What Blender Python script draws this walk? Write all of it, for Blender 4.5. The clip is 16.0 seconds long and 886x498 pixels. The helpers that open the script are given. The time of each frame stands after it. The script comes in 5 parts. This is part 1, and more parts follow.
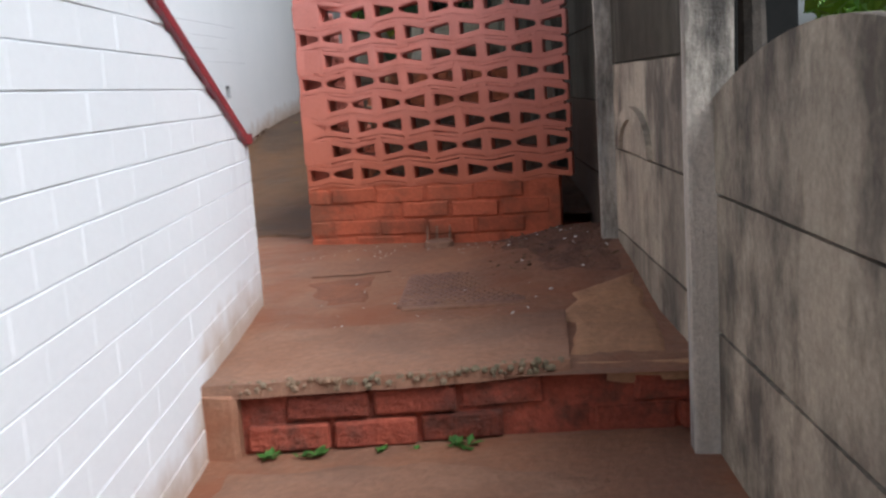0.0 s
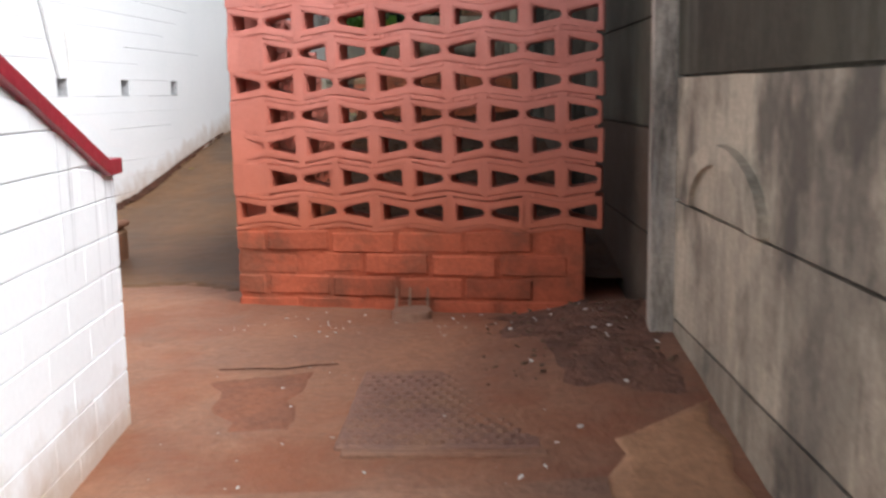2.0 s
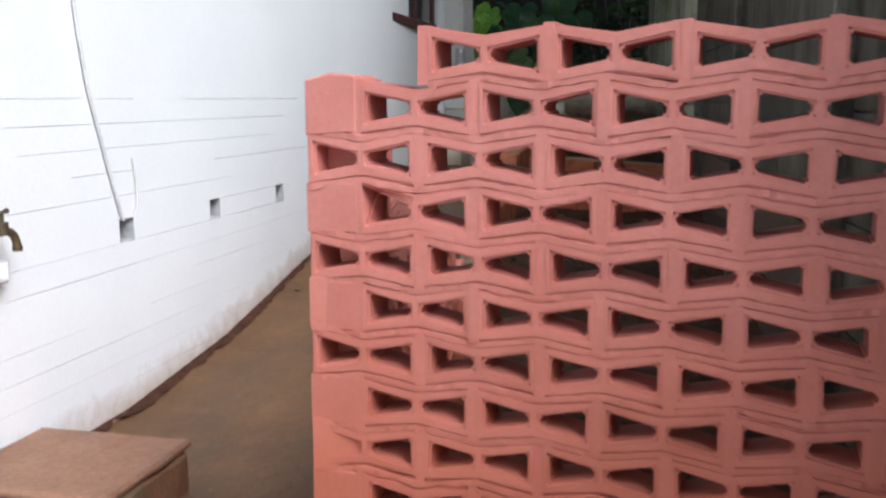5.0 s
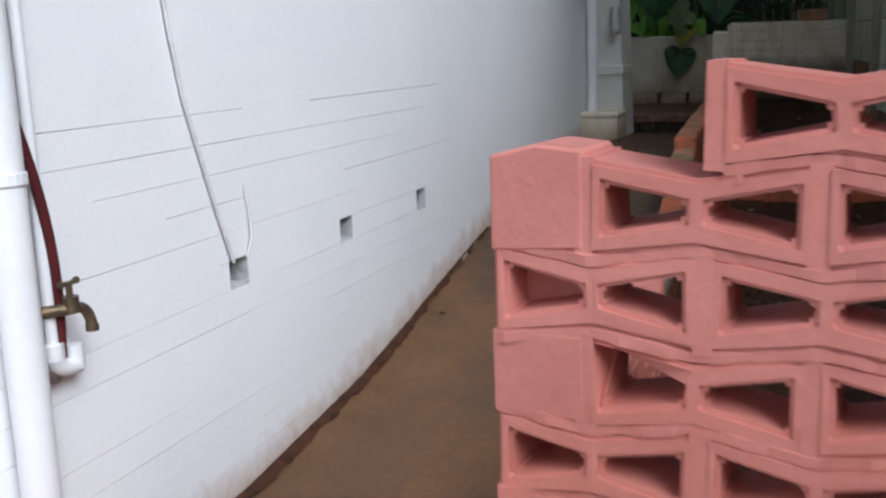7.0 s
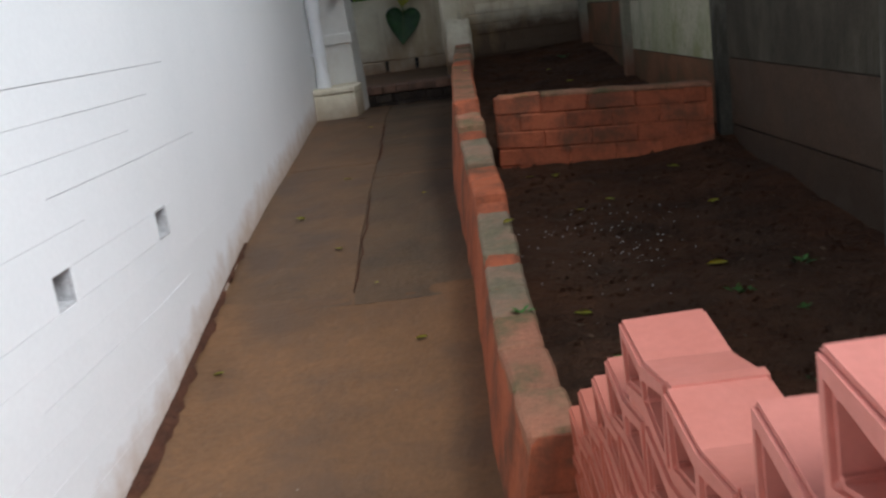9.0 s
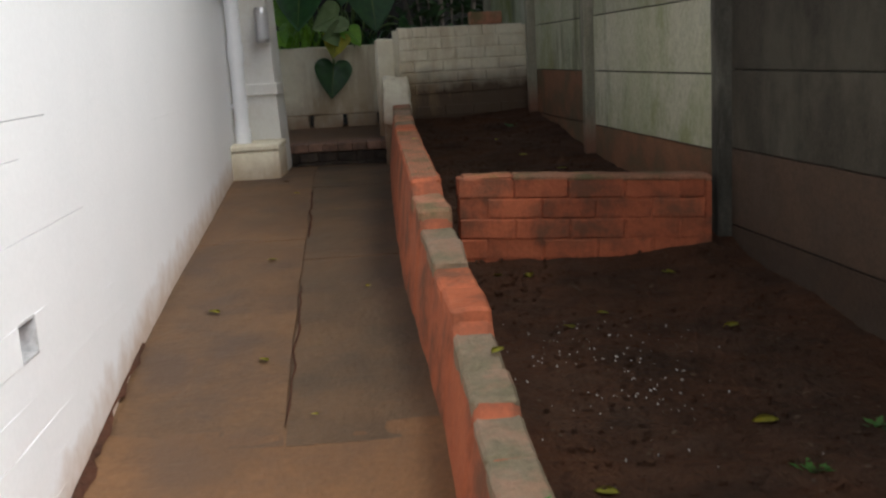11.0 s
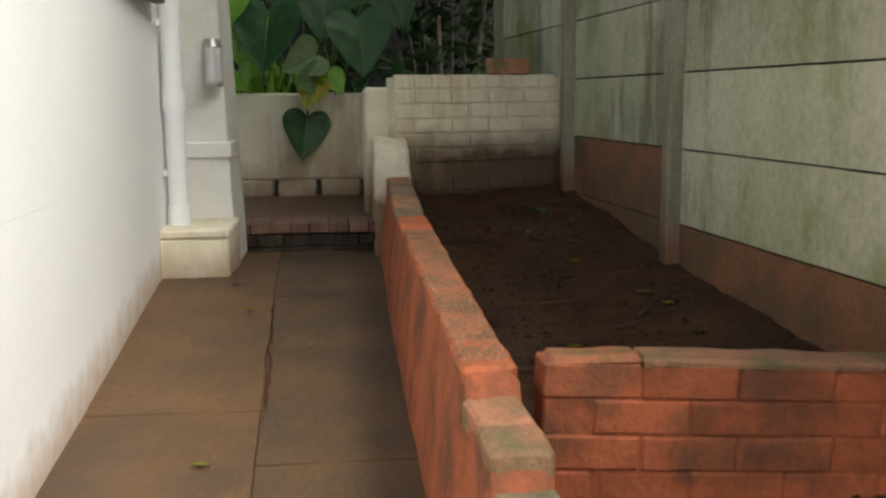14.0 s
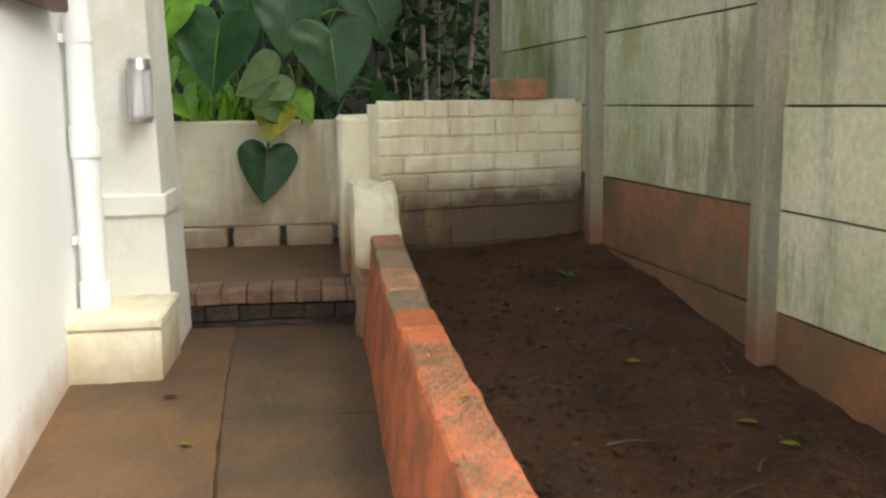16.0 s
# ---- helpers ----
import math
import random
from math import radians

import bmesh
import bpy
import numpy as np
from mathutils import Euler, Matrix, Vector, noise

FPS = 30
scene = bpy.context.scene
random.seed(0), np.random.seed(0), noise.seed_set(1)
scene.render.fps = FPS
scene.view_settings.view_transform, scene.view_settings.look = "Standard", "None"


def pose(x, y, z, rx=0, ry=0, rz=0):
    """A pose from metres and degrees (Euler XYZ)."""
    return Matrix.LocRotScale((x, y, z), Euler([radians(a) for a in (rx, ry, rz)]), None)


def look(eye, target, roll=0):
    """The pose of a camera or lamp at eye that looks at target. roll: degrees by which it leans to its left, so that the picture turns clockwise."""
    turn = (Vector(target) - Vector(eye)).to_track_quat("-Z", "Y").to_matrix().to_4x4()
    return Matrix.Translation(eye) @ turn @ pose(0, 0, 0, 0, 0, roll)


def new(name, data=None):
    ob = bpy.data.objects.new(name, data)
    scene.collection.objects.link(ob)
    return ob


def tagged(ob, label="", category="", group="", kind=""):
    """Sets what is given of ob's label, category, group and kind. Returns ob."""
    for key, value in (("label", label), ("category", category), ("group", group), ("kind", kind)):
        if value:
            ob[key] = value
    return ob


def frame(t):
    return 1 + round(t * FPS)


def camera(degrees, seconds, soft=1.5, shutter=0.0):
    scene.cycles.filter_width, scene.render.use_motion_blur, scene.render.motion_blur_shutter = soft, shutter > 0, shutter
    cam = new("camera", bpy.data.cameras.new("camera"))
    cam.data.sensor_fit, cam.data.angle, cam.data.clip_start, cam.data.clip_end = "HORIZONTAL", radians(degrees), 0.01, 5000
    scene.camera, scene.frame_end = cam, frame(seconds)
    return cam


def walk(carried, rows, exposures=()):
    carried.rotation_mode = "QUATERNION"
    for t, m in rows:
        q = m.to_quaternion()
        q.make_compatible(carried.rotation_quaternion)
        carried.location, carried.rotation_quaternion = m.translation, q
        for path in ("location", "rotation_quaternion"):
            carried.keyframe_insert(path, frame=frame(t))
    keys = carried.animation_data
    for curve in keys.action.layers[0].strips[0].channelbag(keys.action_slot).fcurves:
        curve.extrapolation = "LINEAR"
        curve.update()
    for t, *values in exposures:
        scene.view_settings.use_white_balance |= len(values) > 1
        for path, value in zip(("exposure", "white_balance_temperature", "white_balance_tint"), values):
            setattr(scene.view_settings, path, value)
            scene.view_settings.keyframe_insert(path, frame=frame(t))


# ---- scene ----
cam = camera(48.5, 16.0, soft=2.3, shutter=0.4)
PATH = [
    (0, (0.605, -1.323, 1.376), (0.386, 0.638, 1.051), -3.8),
    (0.5, (0.594, -0.921, 1.352), (0.429, 1.043, 1.013), -3.7),
    (1, (0.605, -0.61, 1.361), (0.46, 1.353, 1.008), -3.0),
    (1.5, (0.549, -0.304, 1.381), (0.431, 1.661, 1.029), -1.9),
    (2, (0.498, -0.037, 1.39), (0.312, 1.929, 1.075), -1.0),
    (2.5, (0.425, 0.218, 1.495), (0.115, 2.17, 1.193), -0.1),
    (3, (0.312, 0.459, 1.619), (-0.017, 2.409, 1.316), -0.8),
    (3.2, (0.306, 0.554, 1.649), (-0.032, 2.503, 1.353), -0.9),
    (5.3, (0.141, 1.463, 2.018), (-0.319, 3.386, 1.716), -0.4),
    (5.5, (0.085, 1.546, 2.052), (-0.385, 3.467, 1.751), -0.8),
    (6, (-0.008, 1.741, 2.116), (-0.534, 3.64, 1.775), -1.6),
    (6.5, (-0.09, 1.965, 2.116), (-0.71, 3.83, 1.746), -1.6),
    (7, (-0.188, 2.192, 2.129), (-0.884, 4.025, 1.732), -1.9),
    (7.5, (-0.357, 2.449, 2.145), (-1.083, 4.263, 1.72), -2.6),
    (8, (-0.516, 2.49, 2.132), (-1.072, 4.368, 1.725), -1.8),
    (8.5, (-0.655, 3.0, 2.037), (-1.015, 4.914, 1.581), -7.8),
    (9, (-0.767, 3.26, 2.017), (-0.898, 5.2, 1.548), -7.5),
    (9.2, (-0.785, 3.37, 2.022), (-0.882, 5.312, 1.556), -7.1),
    (11.3, (-1.03, 4.256, 2.082), (-0.934, 6.218, 1.705), -3.0),
    (11.5, (-1.044, 4.357, 2.104), (-0.944, 6.32, 1.73), -3.0),
    (12, (-1.071, 4.688, 2.128), (-0.962, 6.652, 1.765), -2.6),
    (12.5, (-1.111, 4.995, 2.148), (-0.987, 6.959, 1.795), -2.3),
    (13, (-1.149, 5.347, 2.152), (-1.003, 7.313, 1.814), -1.5),
    (13.5, (-1.17, 5.683, 2.164), (-1.007, 7.649, 1.837), -1.2),
    (14, (-1.165, 6.025, 2.156), (-0.993, 7.994, 1.85), -0.6),
    (14.5, (-1.17, 6.342, 2.196), (-0.988, 8.31, 1.888), -1.1),
    (15, (-1.232, 6.623, 2.227), (-1.014, 8.588, 1.922), -0.9),
    (15.5, (-1.22, 6.952, 2.266), (-0.988, 8.915, 1.961), -0.9),
    (16, (-1.2, 7.247, 2.277), (-0.959, 9.21, 1.981), -0.8),
]
EXPOSURES = [(0.0, -0.05, 5750, 8), (0.5, -0.1, 5800, 8), (1.0, 0.25, 5900, 8), (2.5, 0.4, 6000, 8), (3.2, 0.25, 5850, 8), (5.4, 0.1, 5800, 8), (7.0, -0.27, 5650, 8), (8.0, -0.27, 5700, 8), (8.5, -0.3, 5750, 7), (9.0, 0.05, 5850, 7),
             (11.3, 0.5, 6350, 8), (12.5, 0.9, 6600, 5), (13.5, 1.0, 6700, 3), (14.5, 1.35, 6800, 3), (15.0, 1.6, 6800, 2), (15.5, 1.8, 6850, 1), (16.0, 2.1, 6900, 0)]
walk(cam, [(t, look(eye, target, roll)) for t, eye, target, roll in PATH], EXPOSURES)

# ---- light: bright overcast sky, broad soft sun ----
world = bpy.data.worlds.new("overcast_sky")
scene.world = world
world.use_nodes = True
wn = world.node_tree.nodes
sky = wn.new("ShaderNodeTexSky")
sky.sky_type, sky.sun_disc, sky.sun_elevation, sky.sun_rotation = "NISHITA", False, radians(44), radians(126)
sky.air_density, sky.dust_density = 1.0, 4.0
whiten = wn.new("ShaderNodeMix")
whiten.data_type, whiten.blend_type = "RGBA", "MIX"
whiten.inputs[0].default_value = 0.6
grey = wn.new("ShaderNodeRGBToBW")
world.node_tree.links.new(sky.outputs[0], grey.inputs[0])
world.node_tree.links.new(sky.outputs[0], whiten.inputs[6])
world.node_tree.links.new(grey.outputs[0], whiten.inputs[7])
world.node_tree.links.new(whiten.outputs[2], wn["Background"].inputs[0])
wn["Background"].inputs[1].default_value = 0.14
sun_data = bpy.data.lights.new("sun", "SUN")
sun_data.energy, sun_data.angle, sun_data.color = 3.2, radians(40), (1.0, 0.97, 0.93)
sun = new("sun", sun_data)
sun.matrix_world = look((5.0, -3.6, 6.0), (0, 0, 0))

# ---- materials ----


def rgb(c):
    return (*c, 1.0)


def material(name, base, second, rough=0.85, grain=60.0, blotch=2.5, bump=0.15, mix=0.5, spec=0.3, vary=0.0,
             stain=None, stain_scale=3.0, stain_amount=0.5, stain_z=None, stain_floor=None, metal=0.0, bump_dist=0.004, stretch=(1, 1, 1), speckle=0.22, streak=None):
    """base/second: blotchy pair; stain: a third colour in patches, or as a splash band below a height (stain_z = (low, high))."""
    m = bpy.data.materials.new(name)
    m.use_nodes = True
    n, l = m.node_tree.nodes, m.node_tree.links
    b = n["Principled BSDF"]
    b.inputs["Roughness"].default_value = rough
    b.inputs["Metallic"].default_value = metal
    b.inputs["Specular IOR Level"].default_value = spec
    geo = n.new("ShaderNodeNewGeometry")
    mp = n.new("ShaderNodeMapping")
    mp.inputs["Scale"].default_value = stretch
    l.new(geo.outputs["Position"], mp.inputs[0])
    big = n.new("ShaderNodeTexNoise")
    big.inputs["Scale"].default_value, big.inputs["Detail"].default_value, big.inputs["Roughness"].default_value = blotch, 6, 0.62
    l.new(mp.outputs[0], big.inputs["Vector"])
    ramp = n.new("ShaderNodeMapRange")
    ramp.inputs[1].default_value, ramp.inputs[2].default_value = 0.36, 0.66
    ramp.inputs[4].default_value = mix * 2
    l.new(big.outputs[0], ramp.inputs[0])
    mixc = n.new("ShaderNodeMix")
    mixc.data_type = "RGBA"
    mixc.inputs[6].default_value, mixc.inputs[7].default_value = rgb(base), rgb(second)
    l.new(ramp.outputs[0], mixc.inputs[0])
    fine = n.new("ShaderNodeTexNoise")
    fine.inputs["Scale"].default_value, fine.inputs["Detail"].default_value, fine.inputs["Roughness"].default_value = grain, 5, 0.7
    l.new(geo.outputs["Position"], fine.inputs["Vector"])
    speck = n.new("ShaderNodeMapRange")
    speck.inputs[1].default_value, speck.inputs[2].default_value, speck.inputs[3].default_value, speck.inputs[4].default_value = 0.25, 0.75, 1 - speckle * 1.2, 1 + speckle
    l.new(fine.outputs[0], speck.inputs[0])
    mul = n.new("ShaderNodeMix")
    mul.data_type, mul.blend_type = "RGBA", "MULTIPLY"
    mul.inputs[0].default_value = 1.0
    l.new(mixc.outputs[2], mul.inputs[6])
    l.new(speck.outputs[0], mul.inputs[7])
    out = mul.outputs[2]
    if stain is not None:
        sn = n.new("ShaderNodeTexNoise")
        sn.inputs["Scale"].default_value, sn.inputs["Detail"].default_value, sn.inputs["Roughness"].default_value = stain_scale, 7, 0.65
        l.new(mp.outputs[0], sn.inputs["Vector"])
        sr = n.new("ShaderNodeMapRange")
        sr.inputs[1].default_value, sr.inputs[2].default_value, sr.inputs[4].default_value = 0.47, 0.63, stain_amount
        l.new(sn.outputs[0], sr.inputs[0])
        fac = sr.outputs[0]
        if stain_z is not None:
            if stain_floor is None:
                at = n.new("ShaderNodeAttribute")
                at.attribute_name = "above"
                height = at.outputs["Fac"]
            else:
                sep = n.new("ShaderNodeSeparateXYZ")
                l.new(geo.outputs["Position"], sep.inputs[0])
                low_by = n.new("ShaderNodeMath")
                low_by.operation = "SUBTRACT"
                low_by.inputs[1].default_value = stain_floor
                l.new(sep.outputs[2], low_by.inputs[0])
                height = low_by.outputs[0]
            add = n.new("ShaderNodeMath")
            add.operation = "MULTIPLY_ADD"
            add.inputs[1].default_value = -0.22
            l.new(sn.outputs[0], add.inputs[0])
            l.new(height, add.inputs[2])
            zr = n.new("ShaderNodeMapRange")
            zr.inputs[1].default_value, zr.inputs[2].default_value = stain_z[0] - 0.11, stain_z[1] - 0.11
            zr.inputs[3].default_value, zr.inputs[4].default_value = stain_amount, 0.0
            l.new(add.outputs[0], zr.inputs[0])
            fac = zr.outputs[0]
        sm = n.new("ShaderNodeMix")
        sm.data_type = "RGBA"
        sm.inputs[7].default_value = rgb(stain)
        l.new(fac, sm.inputs[0])
        l.new(out, sm.inputs[6])
        out = sm.outputs[2]
    if streak is not None:
        tint, amount, size = streak
        sp2 = n.new("ShaderNodeMapping")
        sp2.inputs["Scale"].default_value = (size, size, size * 0.16)
        l.new(geo.outputs["Position"], sp2.inputs[0])
        s1 = n.new("ShaderNodeTexNoise")
        s1.inputs["Scale"].default_value, s1.inputs["Detail"].default_value, s1.inputs["Roughness"].default_value = 1.0, 8, 0.7
        l.new(sp2.outputs[0], s1.inputs["Vector"])
        s2 = n.new("ShaderNodeTexNoise")
        s2.inputs["Scale"].default_value, s2.inputs["Detail"].default_value = 0.9, 2
        l.new(geo.outputs["Position"], s2.inputs["Vector"])
        both = n.new("ShaderNodeMath")
        both.operation = "MULTIPLY"
        l.new(s1.outputs[0], both.inputs[0])
        l.new(s2.outputs[0], both.inputs[1])
        sr2 = n.new("ShaderNodeMapRange")
        sr2.inputs[1].default_value, sr2.inputs[2].default_value, sr2.inputs[4].default_value = 0.265, 0.35, amount
        l.new(both.outputs[0], sr2.inputs[0])
        sm2 = n.new("ShaderNodeMix")
        sm2.data_type = "RGBA"
        sm2.inputs[7].default_value = rgb(tint)
        l.new(sr2.outputs[0], sm2.inputs[0])
        l.new(out, sm2.inputs[6])
        out = sm2.outputs[2]
    if vary:
        oi = n.new("ShaderNodeObjectInfo")
        vr = n.new("ShaderNodeMapRange")
        vr.inputs[3].default_value, vr.inputs[4].default_value = 1 - vary, 1 + vary
        l.new(oi.outputs["Random"], vr.inputs[0])
        vm = n.new("ShaderNodeMix")
        vm.data_type, vm.blend_type = "RGBA", "MULTIPLY"
        vm.inputs[0].default_value = 1.0
        l.new(out, vm.inputs[6])
        l.new(vr.outputs[0], vm.inputs[7])
        out = vm.outputs[2]
    l.new(out, b.inputs["Base Color"])
    bp = n.new("ShaderNodeBump")
    bp.inputs["Strength"].default_value, bp.inputs["Distance"].default_value = bump * 3, bump_dist
    l.new(fine.outputs[0], bp.inputs["Height"])
    bp2 = n.new("ShaderNodeBump")
    bp2.inputs["Strength"].default_value, bp2.inputs["Distance"].default_value = bump * 3, bump_dist * 4
    l.new(big.outputs[0], bp2.inputs["Height"])
    l.new(bp.outputs[0], bp2.inputs["Normal"])
    l.new(bp2.outputs[0], b.inputs["Normal"])
    return m


M_WHITE = material("white_painted_brick", (0.885, 0.89, 0.905), (0.85, 0.862, 0.88), rough=0.5, grain=60, blotch=1.5, bump=0.03, stain=(0.46, 0.33, 0.23), stain_z=(0.02, 0.17), stain_amount=0.8, stain_scale=9, speckle=0.03)
M_WHITE2 = material("white_plaster", (0.80, 0.79, 0.76), (0.74, 0.73, 0.68), rough=0.7, grain=80, blotch=3, bump=0.06, stain=(0.48, 0.40, 0.30), stain_scale=4, stain_amount=0.25, speckle=0.05)
M_CREAM = material("cream_weathered_paint", (0.80, 0.75, 0.60), (0.70, 0.63, 0.47), rough=0.8, grain=28, blotch=3, bump=0.09, stain=(0.20, 0.105, 0.055), stain_scale=6, stain_z=(0.04, 0.36), stain_amount=0.9, speckle=0.06, streak=((0.36, 0.25, 0.13), 0.55, 4.0))
M_CREAM_S = material("cream_paint_over_soiled_foot", (0.80, 0.74, 0.58), (0.70, 0.62, 0.45), rough=0.8, grain=28, blotch=5, bump=0.16, stain=(0.08, 0.042, 0.022), stain_scale=7, stain_z=(0.0, 0.19), stain_amount=0.93, speckle=0.07, streak=((0.42, 0.28, 0.14), 0.5, 5.0))
M_PINK = material("salmon_paint", (0.62, 0.25, 0.21), (0.56, 0.205, 0.165), rough=0.55, grain=70, blotch=5, bump=0.07, stain=(0.42, 0.105, 0.04), stain_z=(0.15, 1.15), stain_floor=0.66, stain_scale=3, stain_amount=0.9, vary=0.05, speckle=0.08)
M_ORANGE = material("orange_painted_brick", (0.47, 0.135, 0.06), (0.35, 0.092, 0.042), rough=0.75, grain=60, blotch=5, bump=0.35, stain=(0.13, 0.07, 0.04), stain_scale=5, stain_amount=0.75, vary=0.16, speckle=0.16)
M_ORANGE_R = material("red_orange_painted_brick", (0.48, 0.115, 0.054), (0.35, 0.08, 0.038), rough=0.75, grain=60, blotch=5, bump=0.35, stain=(0.13, 0.07, 0.04), stain_scale=5, stain_amount=0.5, vary=0.16, speckle=0.16)
M_ORANGE_TOP = material("worn_orange_brick", (0.46, 0.20, 0.12), (0.30, 0.17, 0.10), rough=0.9, grain=60, blotch=6, bump=0.5, stain=(0.12, 0.13, 0.06), stain_scale=5, stain_amount=0.75, vary=0.2)
M_MORTAR = material("mossy_mortar", (0.27, 0.20, 0.14), (0.17, 0.15, 0.09), rough=0.95, grain=50, blotch=6, bump=0.6, stain=(0.36, 0.20, 0.13), stain_scale=7, stain_amount=0.6)
M_MOSSY = material("mossy_orange_brick", (0.42, 0.145, 0.075), (0.30, 0.13, 0.07), rough=0.9, grain=50, blotch=7, bump=0.5, stain=(0.10, 0.12, 0.035), stain_scale=9, stain_amount=0.95)
M_REDBRICK = material("damp_red_brick", (0.33, 0.075, 0.042), (0.23, 0.055, 0.034), rough=0.75, grain=60, blotch=9, bump=0.6, stain=(0.055, 0.036, 0.026), stain_scale=8, stain_amount=0.65, vary=0.25)
M_SOIL = material("red_brown_soil", (0.115, 0.049, 0.022), (0.062, 0.030, 0.015), rough=0.95, grain=40, blotch=3.5, bump=1.0, bump_dist=0.01, stain=(0.12, 0.072, 0.045), stain_scale=2.2, stain_amount=0.45)
M_DUST = material("red_dusty_concrete", (0.33, 0.165, 0.097), (0.23, 0.122, 0.08), rough=0.6, grain=40, blotch=2.6, bump=0.45, stain=(0.25, 0.085, 0.04), stain_scale=2.0, stain_amount=0.75)
M_PAVE = material("brown_concrete_slab", (0.155, 0.085, 0.042), (0.100, 0.060, 0.034), rough=0.55, grain=45, blotch=2.0, bump=0.35, stain=(0.075, 0.050, 0.036), stain_scale=2.2, stain_amount=0.75)
M_PATH = material("tan_brown_concrete", (0.190, 0.097, 0.044), (0.125, 0.068, 0.034), rough=0.55, grain=45, blotch=2.0, bump=0.35, stain=(0.10, 0.062, 0.04), stain_scale=2.4, stain_amount=0.6)
M_TAN = material("tan_mud_film", (0.46, 0.25, 0.135), (0.38, 0.205, 0.115), rough=0.6, grain=30, blotch=4, bump=0.4)
M_SLAB = material("grey_worn_concrete", (0.33, 0.18, 0.115), (0.27, 0.135, 0.082), rough=0.7, grain=50, blotch=4, bump=0.5, stain=(0.14, 0.10, 0.08), stain_scale=3, stain_amount=0.35)
M_FENCE = material("weathered_grey_concrete", (0.52, 0.445, 0.34), (0.33, 0.28, 0.22), rough=0.9, grain=60, blotch=3, bump=0.45, stain=(0.07, 0.06, 0.052), stain_scale=3.6, stain_amount=0.8, vary=0.2, stretch=(1, 1, 0.6), streak=((0.09, 0.08, 0.07), 0.5, 5.0))
# Black mould, with the shade over the middle bays darkened into its colour
M_FENCE_D = material("shaded_mould_concrete", (0.078, 0.068, 0.05), (0.043, 0.038, 0.028), rough=0.95, grain=60, blotch=2.6, bump=0.45, stain=(0.12, 0.11, 0.08), stain_scale=3.2, stain_amount=0.6, vary=0.2, stretch=(1, 1, 0.5), streak=((0.22, 0.21, 0.17), 0.4, 6.0))
M_FENCE_G = material("green_algae_concrete", (0.49, 0.475, 0.355), (0.37, 0.38, 0.24), rough=0.9, grain=35, blotch=2.0, bump=0.16, stain=(0.19, 0.205, 0.055), stain_scale=1.7, stain_amount=0.9, vary=0.12, stretch=(1, 1, 0.55), streak=((0.06, 0.065, 0.035), 0.55, 6.0))
M_FENCE_R = material("red_splashed_concrete", (0.26, 0.125, 0.065), (0.18, 0.088, 0.05), rough=0.9, grain=60, blotch=3, bump=0.4, stain=(0.10, 0.11, 0.06), stain_scale=3, stain_amount=0.5)
M_POST = material("grey_concrete_post", (0.52, 0.47, 0.40), (0.36, 0.32, 0.27), rough=0.9, grain=70, blotch=7, bump=0.55, stain=(0.06, 0.055, 0.05), stain_scale=7, stain_amount=0.9, stretch=(1, 1, 0.25), streak=((0.62, 0.60, 0.56), 0.6, 7.0))
M_POST_G = material("pale_algae_post", (0.34, 0.31, 0.24), (0.25, 0.245, 0.17), rough=0.9, grain=80, blotch=5, bump=0.4, stain=(0.21, 0.10, 0.06), stain_scale=4, stain_z=(0.08, 0.3), stain_amount=0.9, stretch=(1, 1, 0.35), streak=((0.08, 0.08, 0.055), 0.4, 8.0))
M_RED = material("dark_red_gloss_paint", (0.30, 0.02, 0.035), (0.22, 0.018, 0.03), rough=0.35, grain=60, blotch=6, bump=0.1, spec=0.5)
M_MAROON = material("maroon_window_paint", (0.12, 0.035, 0.035), (0.09, 0.03, 0.03), rough=0.45, grain=60, blotch=6, bump=0.1)
M_PIPE = material("white_plastic_pipe", (0.84, 0.85, 0.87), (0.80, 0.81, 0.83), rough=0.3, grain=30, blotch=4, bump=0.01, spec=0.5, speckle=0.02)
M_BRASS = material("tarnished_brass", (0.20, 0.15, 0.085), (0.13, 0.105, 0.07), rough=0.45, grain=90, blotch=30, bump=0.1, metal=0.7)
M_STEEL = material("galvanised_steel", (0.62, 0.62, 0.62), (0.5, 0.5, 0.5), rough=0.35, grain=90, blotch=20, bump=0.05, metal=0.9)
M_HOSE = material("maroon_hose", (0.10, 0.018, 0.02), (0.07, 0.014, 0.016), rough=0.4, grain=40, blotch=10, bump=0.05)
M_IRON = material("rusty_cast_iron", (0.27, 0.145, 0.105), (0.20, 0.11, 0.08), rough=0.65, grain=80, blotch=6, bump=0.3, stain=(0.32, 0.17, 0.10), stain_scale=5, stain_amount=0.7)
M_LEAF = material("dark_glossy_leaf", (0.045, 0.14, 0.035), (0.028, 0.095, 0.034), rough=0.32, grain=20, blotch=12, bump=0.1, spec=0.5)
# Green lightened in its base colour for light glowing through the blades
M_LEAF_L = material("backlit_green_leaf", (0.27, 0.50, 0.05), (0.17, 0.38, 0.04), rough=0.4, grain=20, blotch=12, bump=0.1, spec=0.4)
M_LEAF_P = material("pale_green_leaf", (0.22, 0.30, 0.14), (0.16, 0.25, 0.10), rough=0.5, grain=20, blotch=12, bump=0.1)
M_LEAF_Y = material("yellowing_leaf", (0.46, 0.40, 0.04), (0.30, 0.32, 0.05), rough=0.5, grain=20, blotch=14, bump=0.1)
M_STEM = material("green_stem", (0.12, 0.20, 0.05), (0.09, 0.15, 0.04), rough=0.5, grain=30, blotch=10, bump=0.1)
